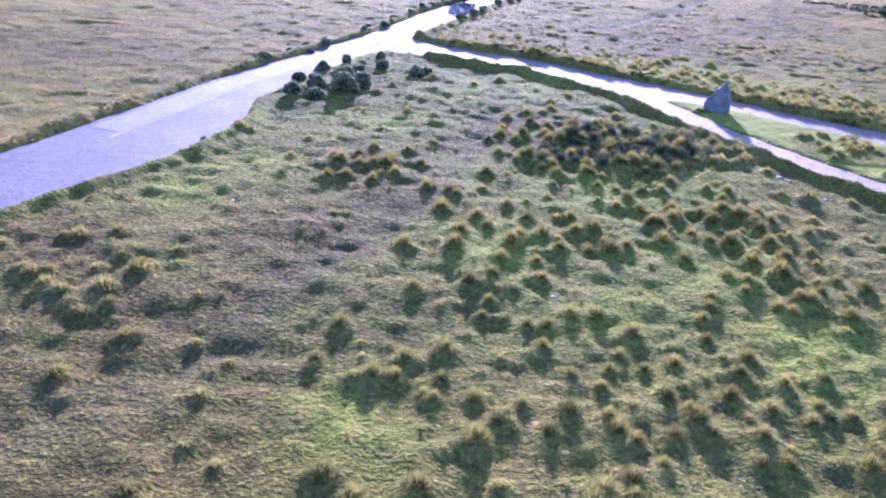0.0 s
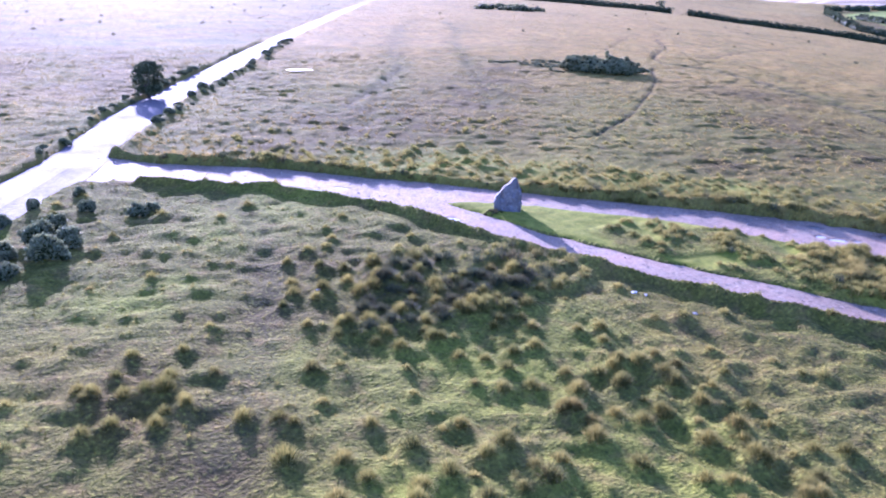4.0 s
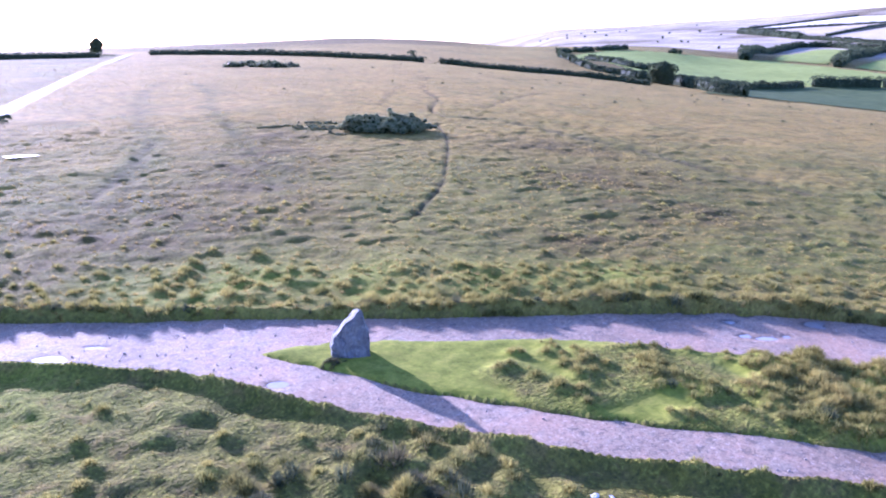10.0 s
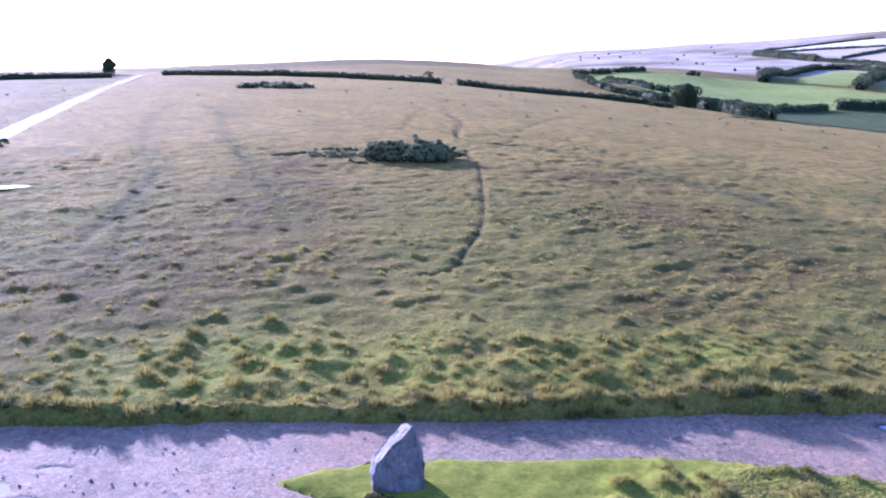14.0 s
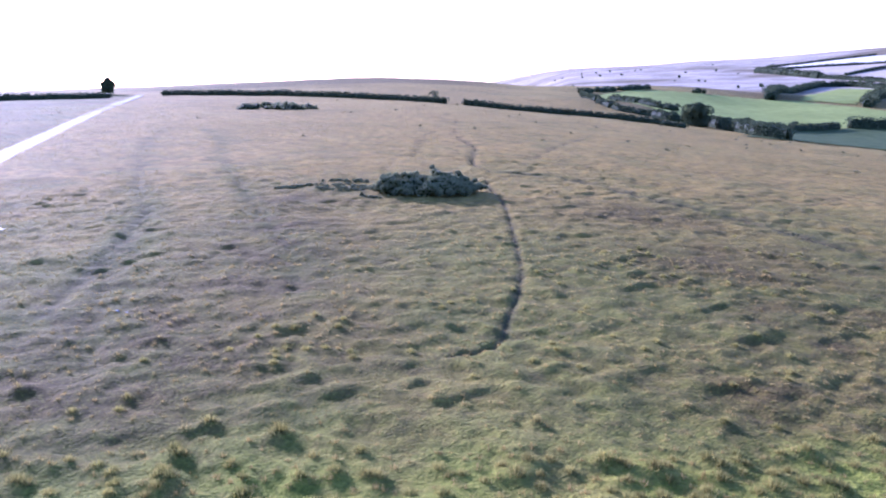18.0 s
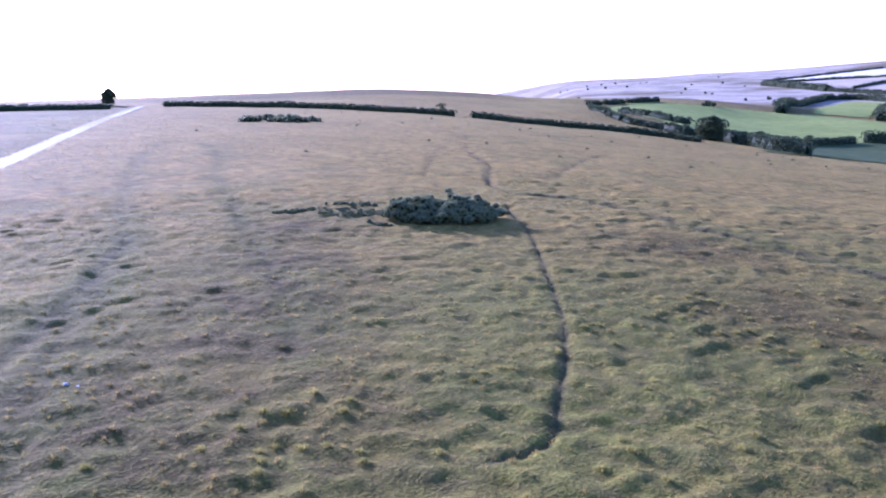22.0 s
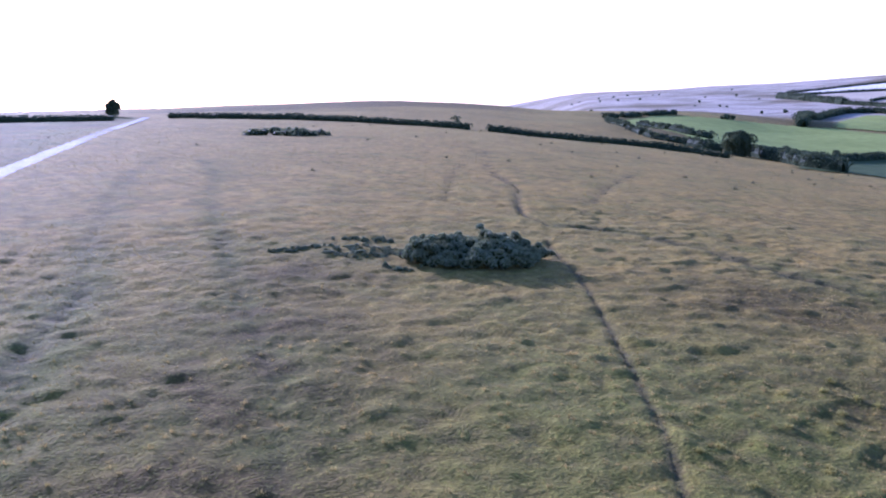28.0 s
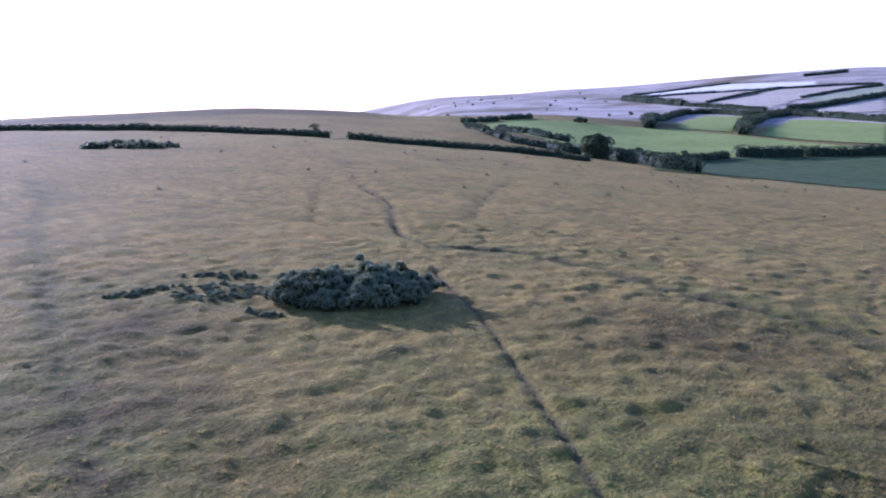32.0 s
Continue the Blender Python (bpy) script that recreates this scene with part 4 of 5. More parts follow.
def bush(name, lobes, per_lobe, size, material, label, category, group="", x=0.0, y=0.0, squash=1.0, shrink=0.92, up=0.3):
    """A bush: a dense heart of twigs with leafy sprays, at x, y on the ground."""
    root = new(name)
    root.location = (x, y, float(height(x, y)))
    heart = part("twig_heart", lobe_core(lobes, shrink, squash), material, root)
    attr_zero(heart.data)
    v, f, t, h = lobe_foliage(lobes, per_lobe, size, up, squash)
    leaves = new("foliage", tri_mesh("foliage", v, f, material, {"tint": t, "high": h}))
    leaves.parent = root
    return tagged(root, label, category, group)


def lump(cx, cy, rx, ry, turn, n, r0, r1, top):
    """Lobes filling an oval, highest in the middle."""
    out, c, s = [], math.cos(radians(turn)), math.sin(radians(turn))
    for i in range(n):
        q, a = math.sqrt(rng.uniform(0, 1)), rng.uniform(0, 2 * math.pi)
        u, v = q * math.cos(a) * rx, q * math.sin(a) * ry
        r = rng.uniform(r0, r1)
        out.append((cx + u * c - v * s, cy + u * s + v * c, top * (1 - 0.55 * q ** 3) * (rng.uniform(0.75, 1.0) if i % 2 else rng.uniform(0.35, 0.8)) - r * 0.8, r))
    return out


def tube(bm, p0, p1, r0, r1, sides=7):
    p0, p1 = Vector(p0), Vector(p1)
    q = (p1 - p0).to_track_quat("Z", "Y")
    rings = []
    for p, r in ((p0, r0), ((p0 + p1) / 2 + Vector((r0, -r0, 0)) * 0.4, (r0 + r1) / 2), (p1, r1)):
        rings.append([bm.verts.new(p + q @ Vector((r * math.cos(a), r * math.sin(a), 0))) for a in (2 * math.pi * k / sides for k in range(sides))])
    for a, b in zip(rings, rings[1:]):
        for k in range(sides):
            bm.faces.new((a[k], a[(k + 1) % sides], b[(k + 1) % sides], b[k]))
    bm.faces.new(rings[-1])
    bm.faces.new(rings[0][::-1])


def tree(x, y, tall, wide, label, lobes=16, per_lobe=150, leaf=0.28, lean=0.0, bare=0.3):
    root = new("tree")
    root.location = (x, y, float(height(x, y)) - 0.05)
    bm = bmesh.new()
    fork = Vector((lean * 0.3, 0, tall * (bare + 0.12)))
    tube(bm, (0, 0, -0.2), fork, tall * 0.035 + 0.05, tall * 0.024 + 0.03, 9)
    part("trunk", bm, M_BARK, root)
    crown = []
    for i in range(5):
        a = 2 * math.pi * i / 5 + rng.uniform(-0.4, 0.4)
        tip = Vector((math.cos(a) * wide * 0.33 + lean, math.sin(a) * wide * 0.33, tall * rng.uniform(0.6, 0.85)))
        bm = bmesh.new()
        tube(bm, fork - Vector((0, 0, 0.08)), tip, tall * 0.018 + 0.02, 0.02, 6)
        part("limb", bm, M_BARK, root)
        crown.append((*tip, wide * rng.uniform(0.14, 0.22)))
    for i in range(lobes):
        q, a, w = rng.uniform(0.2, 1) ** 0.5, rng.uniform(0, 2 * math.pi), rng.uniform(0, 1)
        prof = math.sin(math.pi * (0.15 + 0.8 * w)) ** 0.7
        crown.append((math.cos(a) * q * prof * wide * 0.4 + lean * (0.5 + w), math.sin(a) * q * prof * wide * 0.4, tall * (bare + (0.94 - bare) * w), wide * rng.uniform(0.11, 0.19)))
    v, f, t, h = lobe_foliage(crown, per_lobe, leaf, 0.15)
    ob = new("crown", tri_mesh("crown", v, f, M_LEAF, {"tint": t, "high": h}))
    ob.parent = root
    return tagged(root, label, "tree")


def hedge(pts, tall, wide, label, leaf=0.4, gaps=(), step=1.2, per=36, category="hedge", name="hedge"):
    """A hedge: lumpy rows of bushes along a line, with gaps given as stretches of it."""
    c = curve_points(pts, step)
    lobes = []
    for i, (x, y) in enumerate(c):
        u = i / len(c)
        if any(a < u < b for a, b in gaps):
            continue
        z = float(height(x, y))
        for k in range(2):
            r = tall * rng.uniform(0.30, 0.42)
            lobes.append((x + rng.normal(0, wide * 0.2), y + rng.normal(0, wide * 0.2), z + tall * (0.28 + 0.3 * k) * (0.8 + 0.4 * wave(x, y, 14.0, 60)), r))
    heart = new(name, None)
    px, py = c[len(c) // 2]
    heart.location = (px, py, float(height(px, py)))
    shift = np.array([px, py, heart.location.z])
    lobes = [(a - shift[0], b - shift[1], z - shift[2], r) for a, b, z, r in lobes]
    bm = bmesh.new()
    rows = []
    open_at = [any(a < i / len(c) < b for a, b in gaps) for i in range(len(c))]
    side = np.gradient(c, axis=0)
    side = np.stack([-side[:, 1], side[:, 0]], 1) / np.linalg.norm(side, axis=1)[:, None]
    for i, (x, y) in enumerate(c):
        z = float(height(x, y)) - shift[2]
        w, t = wide * 0.3 * rng.uniform(0.8, 1.2), tall * 0.72 * (0.8 + 0.4 * wave(x, y, 14.0, 60)) * rng.uniform(0.9, 1.1)
        rows.append([bm.verts.new((x - shift[0] + side[i, 0] * w * a, y - shift[1] + side[i, 1] * w * a, z + t * h)) for a, h in ((-1, -0.3), (-1.15, 0.5), (-0.6, 1), (0.6, 1), (1.15, 0.5), (1, -0.3))])
    for i in range(len(rows) - 1):
        if not open_at[i] and not open_at[i + 1]:
            for k in range(5):
                bm.faces.new((rows[i][k], rows[i + 1][k], rows[i + 1][k + 1], rows[i][k + 1]))
    bmesh.ops.delete(bm, geom=[v for v in bm.verts if not v.link_faces], context="VERTS")
    bmesh.ops.holes_fill(bm, edges=[e for e in bm.edges if e.is_boundary], sides=0)
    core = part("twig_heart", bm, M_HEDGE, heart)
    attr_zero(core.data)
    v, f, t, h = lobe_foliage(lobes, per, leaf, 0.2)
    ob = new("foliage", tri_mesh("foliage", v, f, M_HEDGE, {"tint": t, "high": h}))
    ob.parent = heart
    return tagged(heart, label, category)


# ---- the standing stone on the grass island ----
def standing_stone(x, y):
    bm = bmesh.new()
    for co in [(-0.92, -0.30, -0.3), (0.0, -0.50, -0.3), (0.88, -0.46, -0.3), (0.94, 0.35, -0.3), (0.1, 0.62, -0.3), (-0.86, 0.5, -0.3),
               (-0.95, -0.32, 0.58), (-0.86, -0.34, 0.86), (0.84, -0.40, 0.75), (0.36, -0.36, 1.90), (0.46, -0.30, 1.92), (0.62, -0.34, 1.45),
               (-0.95, 0.38, 0.56), (-0.82, 0.46, 0.86), (0.30, 0.36, 1.76), (0.56, 0.28, 1.5), (0.86, 0.30, 0.8), (-0.2, -0.40, 1.36), (-0.25, 0.46, 1.30)]:
        bm.verts.new(co)
    bmesh.ops.convex_hull(bm, input=bm.verts)
    bmesh.ops.triangulate(bm, faces=bm.faces)
    bmesh.ops.subdivide_edges(bm, edges=bm.edges, cuts=4, use_grid_fill=True)
    bmesh.ops.subdivide_edges(bm, edges=bm.edges, cuts=1, use_grid_fill=True)
    bm.normal_update()
    moves = []
    for v in bm.verts:
        p = v.co
        ridge = abs(noise.noise(Vector((p.x * 2.2 + p.z * 1.6, p.y * 1.4, p.z * 2.6 - p.x * 1.4))))
        moves.append(v.normal * (0.10 * noise.noise(p * 1.7) + 0.05 * noise.noise(p * 5.0) + 0.02 * noise.noise(p * 13.0) - 0.10 * max(0, 0.12 - ridge) / 0.12 * 0.6))
    for v, m in zip(bm.verts, moves):
        v.co += m
    me = bpy.data.meshes.new("standing_stone")
    bm.to_mesh(me)
    bm.free()
    me.materials.append(M_STONE)
    ob = new("standing_stone", me)
    ob.matrix_world = pose(x, y, float(land(x, y)) + 0.08, 0, 0, -28) @ Matrix.Diagonal((0.86, 1.0, 1.04, 1.0))
    return tagged(ob, "rough grey leaning standing stone on a grassy island between tracks", "standing stone")


standing_stone(17.22, 54.9)

# ---- gorse ----
G1 = "large dense dark green gorse thicket alone on the open moor"
cx, cy = 60.5, 116.1
lobes = lump(0.2, -1.0, 5.0, 3.3, -32, 230, 0.22, 0.42, 1.6) + lump(-2.6, 0.4, 2.4, 2.6, 0, 70, 0.2, 0.42, 2.1) + lump(3.0, -1.6, 2.2, 2.0, 0, 70, 0.2, 0.42, 2.0) + lump(4.8, -2.4, 1.9, 0.8, -40, 40, 0.16, 0.3, 0.7)
# single gorse heads that break the outline of the thicket
for k in range(34):
    q, a = math.sqrt(rng.uniform()), rng.uniform(0, 2 * math.pi)
    u, v, c, t = 5.0 * q * math.cos(a), 3.4 * q * math.sin(a), math.cos(radians(-32)), math.sin(radians(-32))
    lobes += lump(0.2 + u * c - v * t, -1.0 + u * t + v * c, 0.55, 0.5, 0, 6, 0.2, 0.36, float(rng.uniform(1.3, 2.75)) * (1 - 0.4 * q ** 4))
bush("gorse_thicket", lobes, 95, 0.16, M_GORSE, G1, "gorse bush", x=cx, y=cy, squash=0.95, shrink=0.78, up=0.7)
for gx, gy, gr, gn in ((129, 277, 8, 26), (121, 286, 3.5, 8), (131, 293, 4.5, 10)):
    bush("gorse_thicket", lump(0, 0, gr, gr * 0.45, -20, gn, 0.9, 1.5, 1.9), 50, 0.4, M_GORSE, "distant dark gorse clump on the moor", "gorse bush", "far gorse clumps", gx, gy)
variants = []
for gx, gy, tall in ((-9.8, 50.9, 1.1), (-8.5, 51.3, 1.0), (-10.2, 55.2, 0.9), (-9.2, 59.0, 1.0), (-6.9, 52.6, 1.5), (-5.9, 54.6, 1.4), (-7.4, 55.8, 1.5), (-6.6, 57.6, 1.1), (-5.2, 60.4, 0.9), (-2.7, 59.0, 1.0), (-1.9, 59.6, 0.8), (-8.8, 53.4, 1.2), (-7.9, 61.3, 0.8), (-5.6, 63.2, 0.7)):
    if len(variants) < 4:
        one = bush("gorse_bush", lump(0, 0, 0.5, 0.4, float(rng.uniform(0, 180)), 16, 0.15, 0.27, 1.0) + lump(float(rng.uniform(0.3, 0.45)), 0.2, 0.28, 0.25, 0, 9, 0.14, 0.22, float(rng.uniform(0.55, 0.75))) + lump(-0.35, float(rng.uniform(-0.35, 0.1)), 0.26, 0.22, 0, 9, 0.14, 0.22, float(rng.uniform(0.65, 0.85))), 48, 0.15, M_GORSE, "dark spiky gorse bush in rough grass near the road", "gorse bush", "gorse by the road", gx, gy)
        one.scale = (tall * 0.72,) * 3
        variants.append(one)
    else:
        src = variants[int(rng.integers(4))]
        src_scale = src.scale.copy()
        ob = copy_thing(src, pose(gx, gy, float(height(gx, gy)), 0, 0, float(rng.uniform(0, 360))))
        ob.scale = (tall * 0.72 * float(rng.uniform(0.9, 1.2)), tall * 0.72 * float(rng.uniform(0.9, 1.2)), tall * 0.72 * float(rng.uniform(0.9, 1.2)))
for line, count in ((offset(ROAD_R[13:18], -0.8), 50), (offset(ROAD_L[6:12], 0.7), 55)):
    for bx, by in resample(line, count):
        bx, by = bx + rng.normal(0, 0.35), by + rng.normal(0, 0.35)
        if not free_ground(np.array([bx]), np.array([by]))[0] or rng.uniform() < 0.25:
            continue
        ob = copy_thing(variants[int(rng.integers(4))], pose(bx, by, float(height(bx, by)) - 0.1, 0, 0, float(rng.uniform(0, 360))))
        q = float(rng.uniform(0.3, 0.75))
        ob.scale = (q * 1.3, q, q * float(rng.uniform(0.6, 1.0)))
        tagged(ob, "small dark gorse bush on the road bank", group="gorse on the road banks")
for cx, cy, rx, ry, turn, count, low in ((55.4, 122.8, 3.3, 2.8, -30, 95, 0.24), (58.4, 127.2, 3.2, 0.7, -52, 26, 0.40), (52.4, 126.6, 3.6, 0.5, -8, 24, 0.34), (54.2, 115.9, 1.2, 0.5, -50, 7, 0.40), (57.6, 121.0, 1.6, 0.9, -50, 8, 0.35)):
    for k in range(count):
        q, a = math.sqrt(rng.uniform()), rng.uniform(0, 2 * math.pi)
        u, v, c, s = q * math.cos(a) * rx, q * math.sin(a) * ry, math.cos(radians(turn)), math.sin(radians(turn))
        bx, by = cx + u * c - v * s, cy + u * s + v * c
        ob = copy_thing(variants[int(rng.integers(4))], pose(bx, by, float(height(bx, by)) - 0.06, 0, 0, float(rng.uniform(0, 360))))
        w = float(rng.uniform(0.2, 0.5))
        ob.scale = (w, w, low * float(rng.uniform(0.6, 1.1)))
        tagged(ob, "low grey-green gorse bush in a straggling patch", group="low gorse beside the thicket")

# ---- trees and hedges ----
tree(0.4, 100.6, 3.5, 3.0, "small round hawthorn tree on the verge of the road", 40, 160, 0.16, 0.1, 0.1)
tree(137, 482, 7.2, 6.4, "lone wind-shaped tree in the far hedge beside the road", 70, 150, 0.5, 0.4, 0.08)
tree(211, 313, 4.5, 4.0, "small scraggy thorn tree standing above the moor hedge", 6, 30, 0.35, 0.3, 0.4)
tree(292, 249, 7.6, 11.5, "round full hedgerow tree at the valley edge", 60, 170, 0.5, 0.0, -0.1)
hedge([(-60, 405), (20, 420), (80, 433), (126, 442)], 2.6, 2.6, "long dark field hedge along the far edge of the moor", gaps=((0.2, 0.24), (0.62, 0.66)))
hedge([(150, 440), (160, 418), (169, 402), (184, 364), (199, 318), (207, 300)], 2.5, 2.6, "long dark field hedge along the far edge of the moor")
hedge([(213, 297), (224, 287), (240, 277), (253, 268), (261, 252), (263, 233)], 2.4, 2.4, "long dark field hedge along the far edge of the moor")
OVERGROWN, CLIPPED, THORN = "tall dark overgrown hedge in the valley bottom", "dark clipped field hedge below the pasture", "ragged line of thorn bushes along the pasture"
hedge([(303, 250), (290, 231), (278, 215), (276, 207), (275, 200)], 4.6, 5.0, OVERGROWN, leaf=0.6, step=1.8)
hedge([(310, 262), (330, 257), (366, 258), (388, 256), (418, 258)], 3.6, 4.0, OVERGROWN, leaf=0.6, step=1.8)
hedge([(431, 259), (446, 248), (462, 239)], 6.0, 5.0, CLIPPED, leaf=0.6, step=1.8)
hedge([(469, 240), (487, 228), (510, 215), (535, 202)], 5.6, 5.0, CLIPPED, leaf=0.6, step=1.8)
hedge([(402, 389), (388, 363), (366, 331), (363, 313)], 3.6, 6.0, "dark scrub along a hollow in the pasture", leaf=0.6, step=1.8, gaps=((0.5, 0.56),))
hedge([(414, 425), (375, 385), (339, 345), (316, 312), (312, 298), (312, 287)], 2.8, 5.0, THORN, leaf=0.6, step=1.8, gaps=((0.3, 0.34), (0.62, 0.66), (0.8, 0.83)))
hedge([(307, 282), (304, 272), (306, 266)], 3.6, 4.5, THORN, leaf=0.6, step=1.8)
hedge([(432, 443), (463, 450), (495, 456), (521, 459)], 3.4, 7.0, THORN, leaf=0.6, step=2.2, gaps=((0.15, 0.22), (0.5, 0.56)))
for bx, by, s in ((542, 427, 4.0), (394, 293, 1.6), (426, 285, 1.4), (349, 283, 1.8), (333, 292, 2.0)):
    bush("thorn_bush", [(rng.normal(0, s * 0.5), rng.normal(0, s * 0.5), s * rng.uniform(0.3, 0.7), s * rng.uniform(0.35, 0.5)) for _ in range(7)], 60, 0.5, M_HEDGE, "rounded thorn bush in the valley pasture", "bush", "bushes in the valley", bx, by)
WOOD = "dark belt of woodland enclosing green fields"
for line, tall in (([(585, 398), (680, 452), (800, 516), (911, 569), (1032, 609)], 7.5), ([(1032, 609), (1055, 581), (1016, 507), (1055, 492)], 7.5), ([(606, 336), (660, 360), (721, 385), (850, 432), (956, 472), (1036, 478)], 7.5), ([(1055, 492), (1015, 423), (951, 344), (930, 300)], 7.5), ([(1354, 899), (1321, 850), (1261, 772), (1211, 705)], 11), ([(1211, 705), (1162, 613), (1114, 538)], 6), ([(1118, 510), (1215, 495), (1398, 478)], 8), ([(1912, 798), (1955, 763), (1999, 739)], 7)):
    hedge(line, tall, tall * 1.4, WOOD, leaf=1.0, step=2.6, per=34, category="woodland", name="woodland_belt")
for far_line in ([(1427, 914), (1488, 842), (1521, 757), (1596, 643), (1628, 557)], [(1270, 697), (1431, 711), (1571, 705)], [(1353, 584), (1482, 574), (1603, 545)], [(1497, 969), (1660, 926), (1742, 885)]):
    hedge(far_line, 4.5, 4.5, "thin dark hedge between far hillside fields", leaf=1.2, step=4, per=16)
for k in range(36):
    a, r = radians(rng.uniform(45, 59)), rng.uniform(900, 2000)
    bx, by = 25 + r * math.sin(a), 73 + r * math.cos(a)
    s = rng.uniform(1.0, 3.2)
    bush("thorn_bush", [(rng.normal(0, s * 0.3), rng.normal(0, s * 0.3), s * rng.uniform(0.4, 0.8), s * 0.5) for _ in range(4)], 30, 0.9, M_HEDGE, "distant thorn bush on open hillside", "bush", "bushes on the far hillside", bx, by)

# ---- tussocks and turf ----
def free_heath(x, y):
    """True on the heath between road and track, and on the island."""
    return inside(x, y, np.vstack([curve_points(TRACK_U, 2), curve_points(ROAD_R[:12], 2), [(-6.0, 67.6)]]))


def blade_tufts(spots, blades, lean, segs, tall=1.0, stout=1.0):
    """Tufts of pointed blades. spots: x, y, z, size, tint."""
    n = len(spots)
    if not n:
        return None
    x, y, z, size, tint = (spots[:, k, None] for k in range(5))
    ang = rng.uniform(0, 2 * np.pi, (n, blades))
    out = rng.uniform(0.05, 1, (n, blades)) ** 0.7
    hgt = tall * size * (0.85 - 0.45 * out) * rng.uniform(0.6, 1.2, (n, blades))
    r0, r1 = size * 0.85 * out, size * (0.85 * out + lean * (0.25 + out) * rng.uniform(0.4, 1.3, (n, blades)))
    wid = (np.minimum(size, 0.24 + 0.2 * (size - 0.24)) * rng.uniform(0.03, 0.06, (n, blades)) + 0.005) * stout
    ca, sa_ = np.cos(ang), np.sin(ang)
    tw = ang + rng.uniform(-0.9, 0.9, (n, blades)) + np.pi / 2
    cw, sw = np.cos(tw) * wid, np.sin(tw) * wid
    zb = z - 0.04 - 0.42 * size * out ** 2
    b = np.stack([x + r0 * ca, y + r0 * sa_, zb], -1)
    t = np.stack([x + r1 * ca, y + r1 * sa_, zb + hgt], -1)
    w = np.stack([cw, sw, np.zeros_like(cw)], -1)
    tn = np.clip(tint + rng.normal(0, 0.16, (n, blades)), 0, 1)
    if segs == 1:
        V = np.stack([b - w, b + w, t], 2).reshape(-1, 3)
        k = np.arange(n * blades)[:, None] * 3
        return V, np.hstack([k, k + 1, k + 2]), np.repeat(tn.ravel(), 3), np.tile([0, 0, 1.0], n * blades)
    m = b * 0.45 + t * 0.55 + np.stack([-(r1 - r0) * 0.22 * ca, -(r1 - r0) * 0.22 * sa_, hgt * 0.12], -1)
    V = np.stack([b - w, b + w, m - w * 0.8, m + w * 0.8, t], 2).reshape(-1, 3)
    k = np.arange(n * blades)[:, None] * 5
    F = np.vstack([np.hstack([k, k + 1, k + 3]), np.hstack([k, k + 3, k + 2]), np.hstack([k + 2, k + 3, k + 4])])
    return V, F, np.repeat(tn.ravel(), 5), np.tile([0, 0, 0.5, 0.5, 1.0], n * blades)


TZ = height(T[:, 0], T[:, 1])
spots = np.stack([T[:, 0], T[:, 1], TZ, T[:, 2], T[:, 3]], 1)
# the largest ones between road and track, and those on the far side of the track, stand alone
close = (spots[:, 1] < 62) & (spots[:, 0] > -14) & (spots[:, 0] < 24) & (spots[:, 3] > 0.24)
pick = np.nonzero(close)[0]
pick = pick[np.argsort(np.hypot(spots[pick, 0] - 5, 0.6 * (spots[pick, 1] - 30)))][:290]
single = np.zeros(len(spots), bool)
single[pick] = True
kinds = []
for k in range(8):
    v, f, t, h = blade_tufts(np.array([[0, 0, 0, 1.0, 0.08 + 0.08 * k]]), 420, 0.55, 2, 1.25, 0.9)
    kinds.append(tri_mesh("grass_tussock", v, f, M_RUSH if k == 0 else M_TUFT, {"tint": t, "high": h}))
for i in pick:
    x, y, z, s, t = spots[i]
    ob = new("grass_tussock", kinds[int(np.clip((t - 0.08) / 0.08, 0, 7))])
    ob.matrix_world = pose(x, y, z, 0, 0, float(rng.uniform(0, 360))) @ Matrix.Diagonal((s, s, s, 1))
    tagged(ob, "dark rushy grass tussock rising from rough turf" if t < 0.45 else "straw-tipped grass tussock rising from rough turf", "grass tussock", "large tussocks on the heath")
rest = spots[~single]
d_path, _ = dist_line(rest[:, 0], rest[:, 1], [(0, 0), (-4, 14), (2, 34), (25, 73)])
dark = rest[:, 4] < 0.13
heath_side = free_heath(rest[:, 0], rest[:, 1])
big = (rest[:, 3] > 0.2) & heath_side
solid = ~dark & (big | ((rest[:, 3] > 0.27) & (rest[:, 1] < 85) & (rest[:, 0] > 5)))
STRAW = "countless olive and straw tussocks of rough moor grass"
for name, sel, blades, mat, tall, label in (
        ("rushes", dark, 110, M_RUSH, 1.5, "dark blue-green clumps of rushes in the grass"),
        ("tussock_grass", ~dark & heath_side & ~solid, 46, M_TUFT, 1.5, STRAW),
        ("large_tussock_grass", solid, 190, M_TUFT, 1.2, STRAW),
        ("moor_tussocks", ~dark & ~solid & ~heath_side & (d_path < 34), 50, M_STRAW, 1.2, STRAW),
        ("moor_grass", ~dark & ~solid & ~heath_side & (d_path >= 34) & (d_path < 75), 22, M_STRAW, 1.2, STRAW),
        ("far_moor_grass", ~dark & ~solid & ~heath_side & (d_path >= 75), 12, M_STRAW, 1.2, STRAW)):
    v, f, t, h = blade_tufts(rest[sel, :5], blades, 0.5, 1, tall, 1.1)
    tagged(new(name, tri_mesh(name, v, f, mat, {"tint": t, "high": h})), label, "grass", kind="stuff")
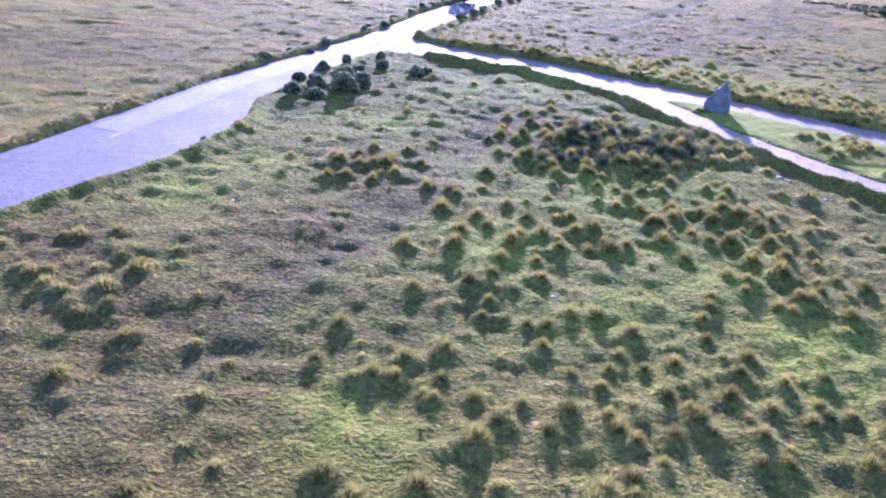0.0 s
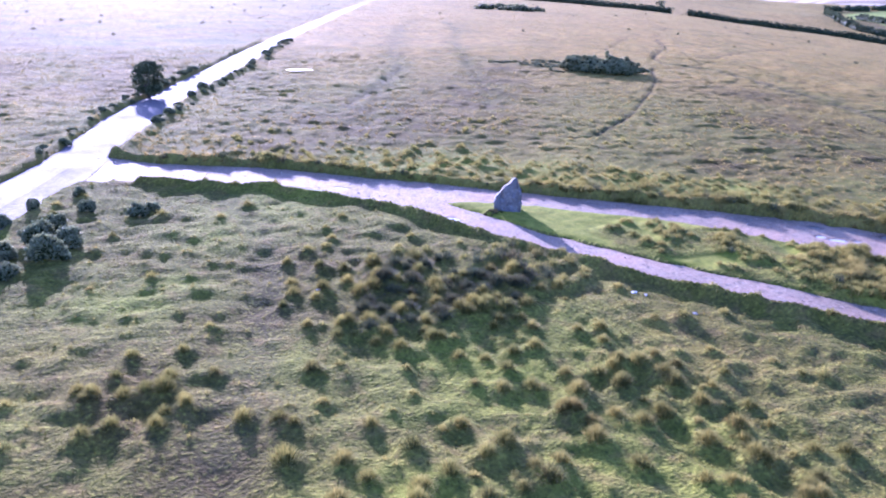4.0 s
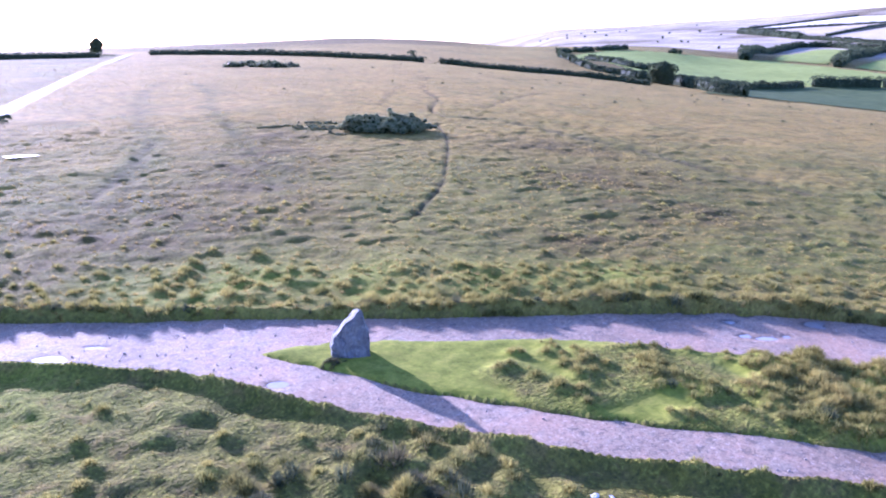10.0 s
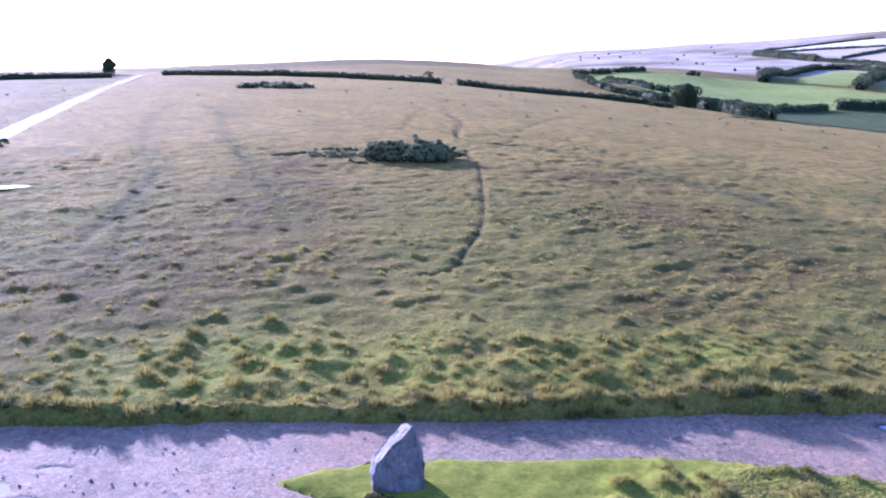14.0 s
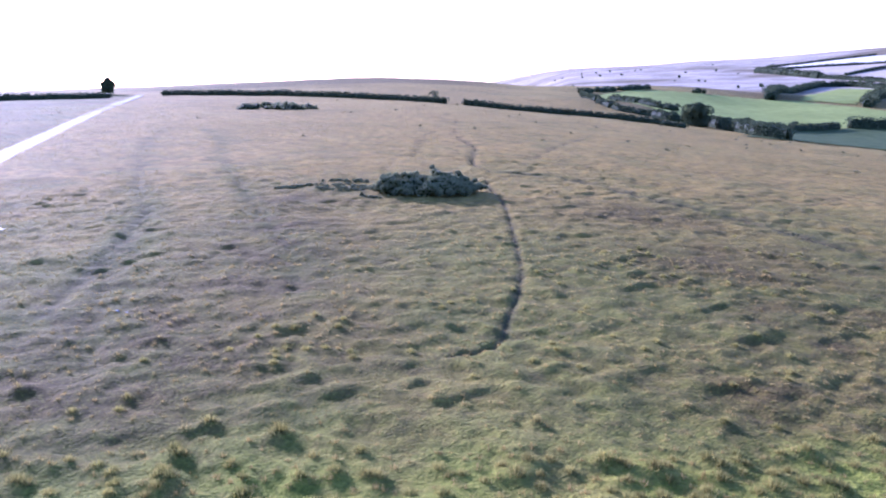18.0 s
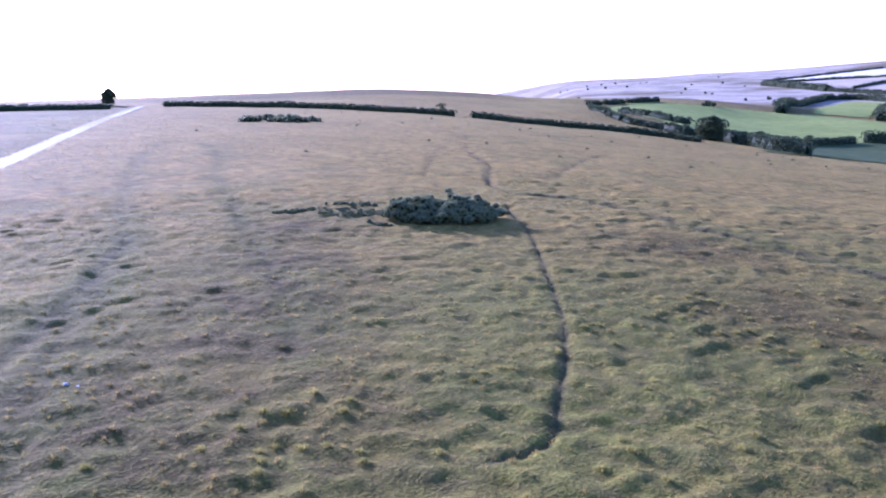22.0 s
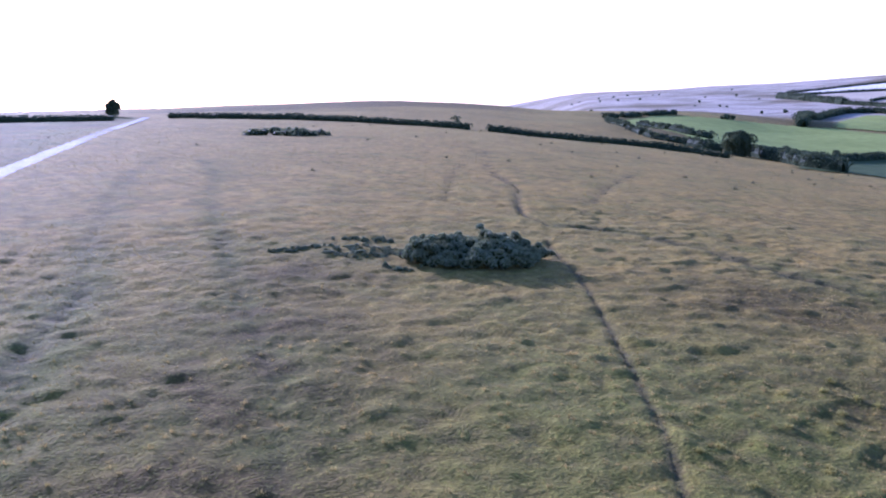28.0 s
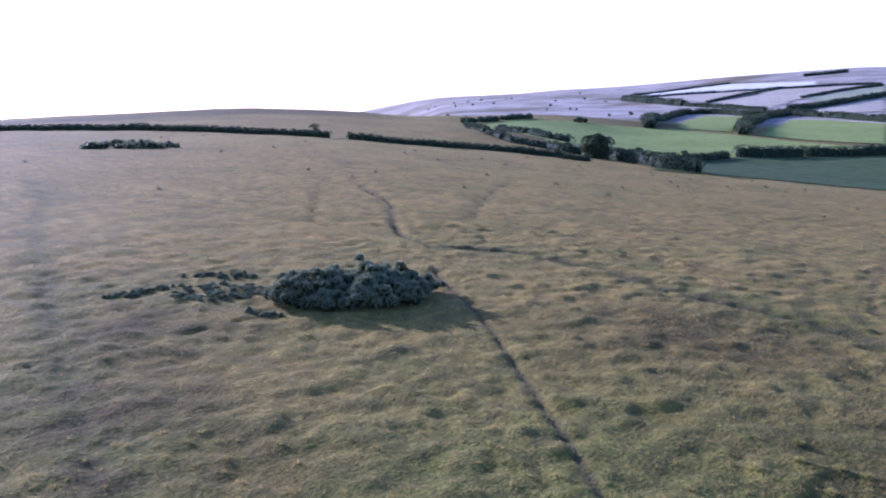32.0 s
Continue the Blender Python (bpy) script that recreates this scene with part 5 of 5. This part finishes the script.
# shorter grass between the tussocks
rows = []
for lo, hi, gap, size in ((0, 24, 0.24, 0.11), (24, 52, 0.36, 0.15), (52, 95, 0.65, 0.21), (95, 170, 1.3, 0.32), (170, 290, 3.0, 0.5)):
    x, y = scatter(-60, 110 if hi < 100 else 300, 10, 150 if hi < 100 else 400, gap)
    d_path, _ = dist_line(x, y, [(0, 0), (-4, 14), (2, 34), (25, 73)])
    ok = (x < 0.6 * y + 165) & (d_path >= lo) & (d_path < hi) & (y > 12 + 0.35 * np.maximum(0, x - 30)) & (x > -26 - 0.4 * (y - 12))
    x, y = x[ok], y[ok]
    ok = free_ground(x, y)
    x, y = x[ok], y[ok]
    lush, dry, heath, worn, trk, isl, bey, left = cover(x, y)
    ok = rng.uniform(0, 1, x.shape) > np.maximum(np.maximum(1.1 * worn, 0.65 * heath), np.where((bey < 0.5) & (left < 0.5) & ~isl, 0.35, 0.0))
    for line, high, wide in BANKS:
        m = ok & (x > line[:, 0].min() - 2) & (x < line[:, 0].max() + 2) & (y > line[:, 1].min() - 2) & (y < line[:, 1].max() + 2)
        ok[m] = (dist_line(x[m], y[m], line)[0] > 0.9) | (rng.uniform(0, 1, int(m.sum())) < 0.15)
    x, y, lush, dry, isl, heath = (v[ok] for v in (x, y, lush, dry, isl, heath))
    size = np.where(isl & (lush > 0.75), 0.05, size * rng.uniform(0.6, 1.3, x.shape))
    open_moor = (bey[ok] > 0.5) | (left[ok] > 0.5)
    tint = 0.05 + rng.normal(0, 1, x.shape) * np.where(open_moor, 0.1, 0.22) + 0.45 * wave(x, y, 0.9, 70) + 0.35 * wave(x, y, 3.0, 71) + 0.45 * dry - 0.4 * heath - np.where((bey[ok] < 0.5) & (left[ok] < 0.5), 0.16, 0.0)
    rows.append(np.stack([x, y, height(x, y) + 0.01, size, np.clip(tint, 0, 1), lush > 0.3 + 0.4 * rng.uniform(0, 1, x.shape), open_moor], 1))
turf = np.vstack(rows)
green = turf[:, 5] > 0.5
for name, sel, mat, label in (("turf", ~green & (turf[:, 6] < 0.5), M_TURF, "short rough olive grass on the heath"), ("moor_turf", ~green & (turf[:, 6] > 0.5), M_MOOR, "short rough brown and straw moor grass"), ("green_turf", green, M_GREEN, "short bright green grazed turf")):
    v, f, t, h = blade_tufts(turf[sel, :5], 6, 0.4, 1, 0.9 if name == "green_turf" else 1.3, 1.7 if name == "turf" else 1.4)
    tagged(new(name, tri_mesh(name, v, f, mat, {"tint": t, "high": h})), label, "grass", kind="stuff")

# loose stones on the track
n = 2600
i, u = rng.integers(0, 400, n), rng.uniform(0, 1, n)
side_a, side_b = resample(TRACK_U, 400), resample(TRACK_D, 400)
p = side_a[i] * (1 - u[:, None]) + side_b[i] * u[:, None]
p = p[~inside(p[:, 0], p[:, 1], ISLAND_POLY)]
cube = np.array([[-1, -1, -0.6], [1, -0.8, -0.6], [0.9, 1, -0.6], [-0.8, 0.9, -0.6], [-0.5, -0.6, 0.6], [0.6, -0.4, 0.5], [0.4, 0.6, 0.7], [-0.6, 0.4, 0.5]])
quads = np.array([[0, 3, 2, 1], [4, 5, 6, 7], [0, 1, 5, 4], [1, 2, 6, 5], [2, 3, 7, 6], [3, 0, 4, 7]])
V, F = [], []
for k, (x, y) in enumerate(p):
    r, a = 0.015 + 0.035 * rng.uniform() ** 4, rng.uniform(0, 6.28)
    v = cube * r * rng.uniform(0.6, 1.3, (8, 1))
    V.append(np.stack([x + v[:, 0] * math.cos(a) - v[:, 1] * math.sin(a), y + v[:, 0] * math.sin(a) + v[:, 1] * math.cos(a), v[:, 2] + float(land(x, y)) + 0.0], 1))
    F.append(quads + 8 * k)
tagged(new("loose_stones", tri_mesh("loose_stones", np.vstack(V), np.vstack(F), M_PEBBLE)), "scattered small grey stones on the gravel track", "stones", kind="stuff")


# pale stones lying on the moor
def pale_stone(x, y, size, seed):
    bm = bmesh.new()
    bmesh.ops.create_icosphere(bm, subdivisions=2, radius=1.0)
    for v in bm.verts:
        q = 1 + 0.7 * noise.noise(v.co * 1.6 + Vector((seed, 0, 0))) + 0.25 * noise.noise(v.co * 4.0)
        v.co = Vector((v.co.x * q * size, v.co.y * q * size * 0.7, v.co.z * q * size * 0.34))
    me = bpy.data.meshes.new("stone")
    bm.to_mesh(me)
    bm.free()
    me.materials.append(M_PALE)
    ob = new("stone", me)
    ob.matrix_world = pose(x, y, float(height(x, y)) + size * 0.08, 0, 0, seed * 50)
    return tagged(ob, "small pale weathered stone lying in the grass", "stone", "stones in the grass")


M_PALE = asphalt_material("pale_quartz", (0.22, 0.21, 0.19), (0.42, 0.40, 0.37), 0.8)
for k, (x, y, size) in enumerate([(21.2, 90.3, 0.16), (21.6, 89.9, 0.10), (3.7, 45.1, 0.12), (16.9, 41.6, 0.16), (17.3, 41.3, 0.10), (18.4, 39.3, 0.12), (3.9, 26.0, 0.09), (-8.8, 32.6, 0.09)]):
    pale_stone(x, y, size, k + 1)
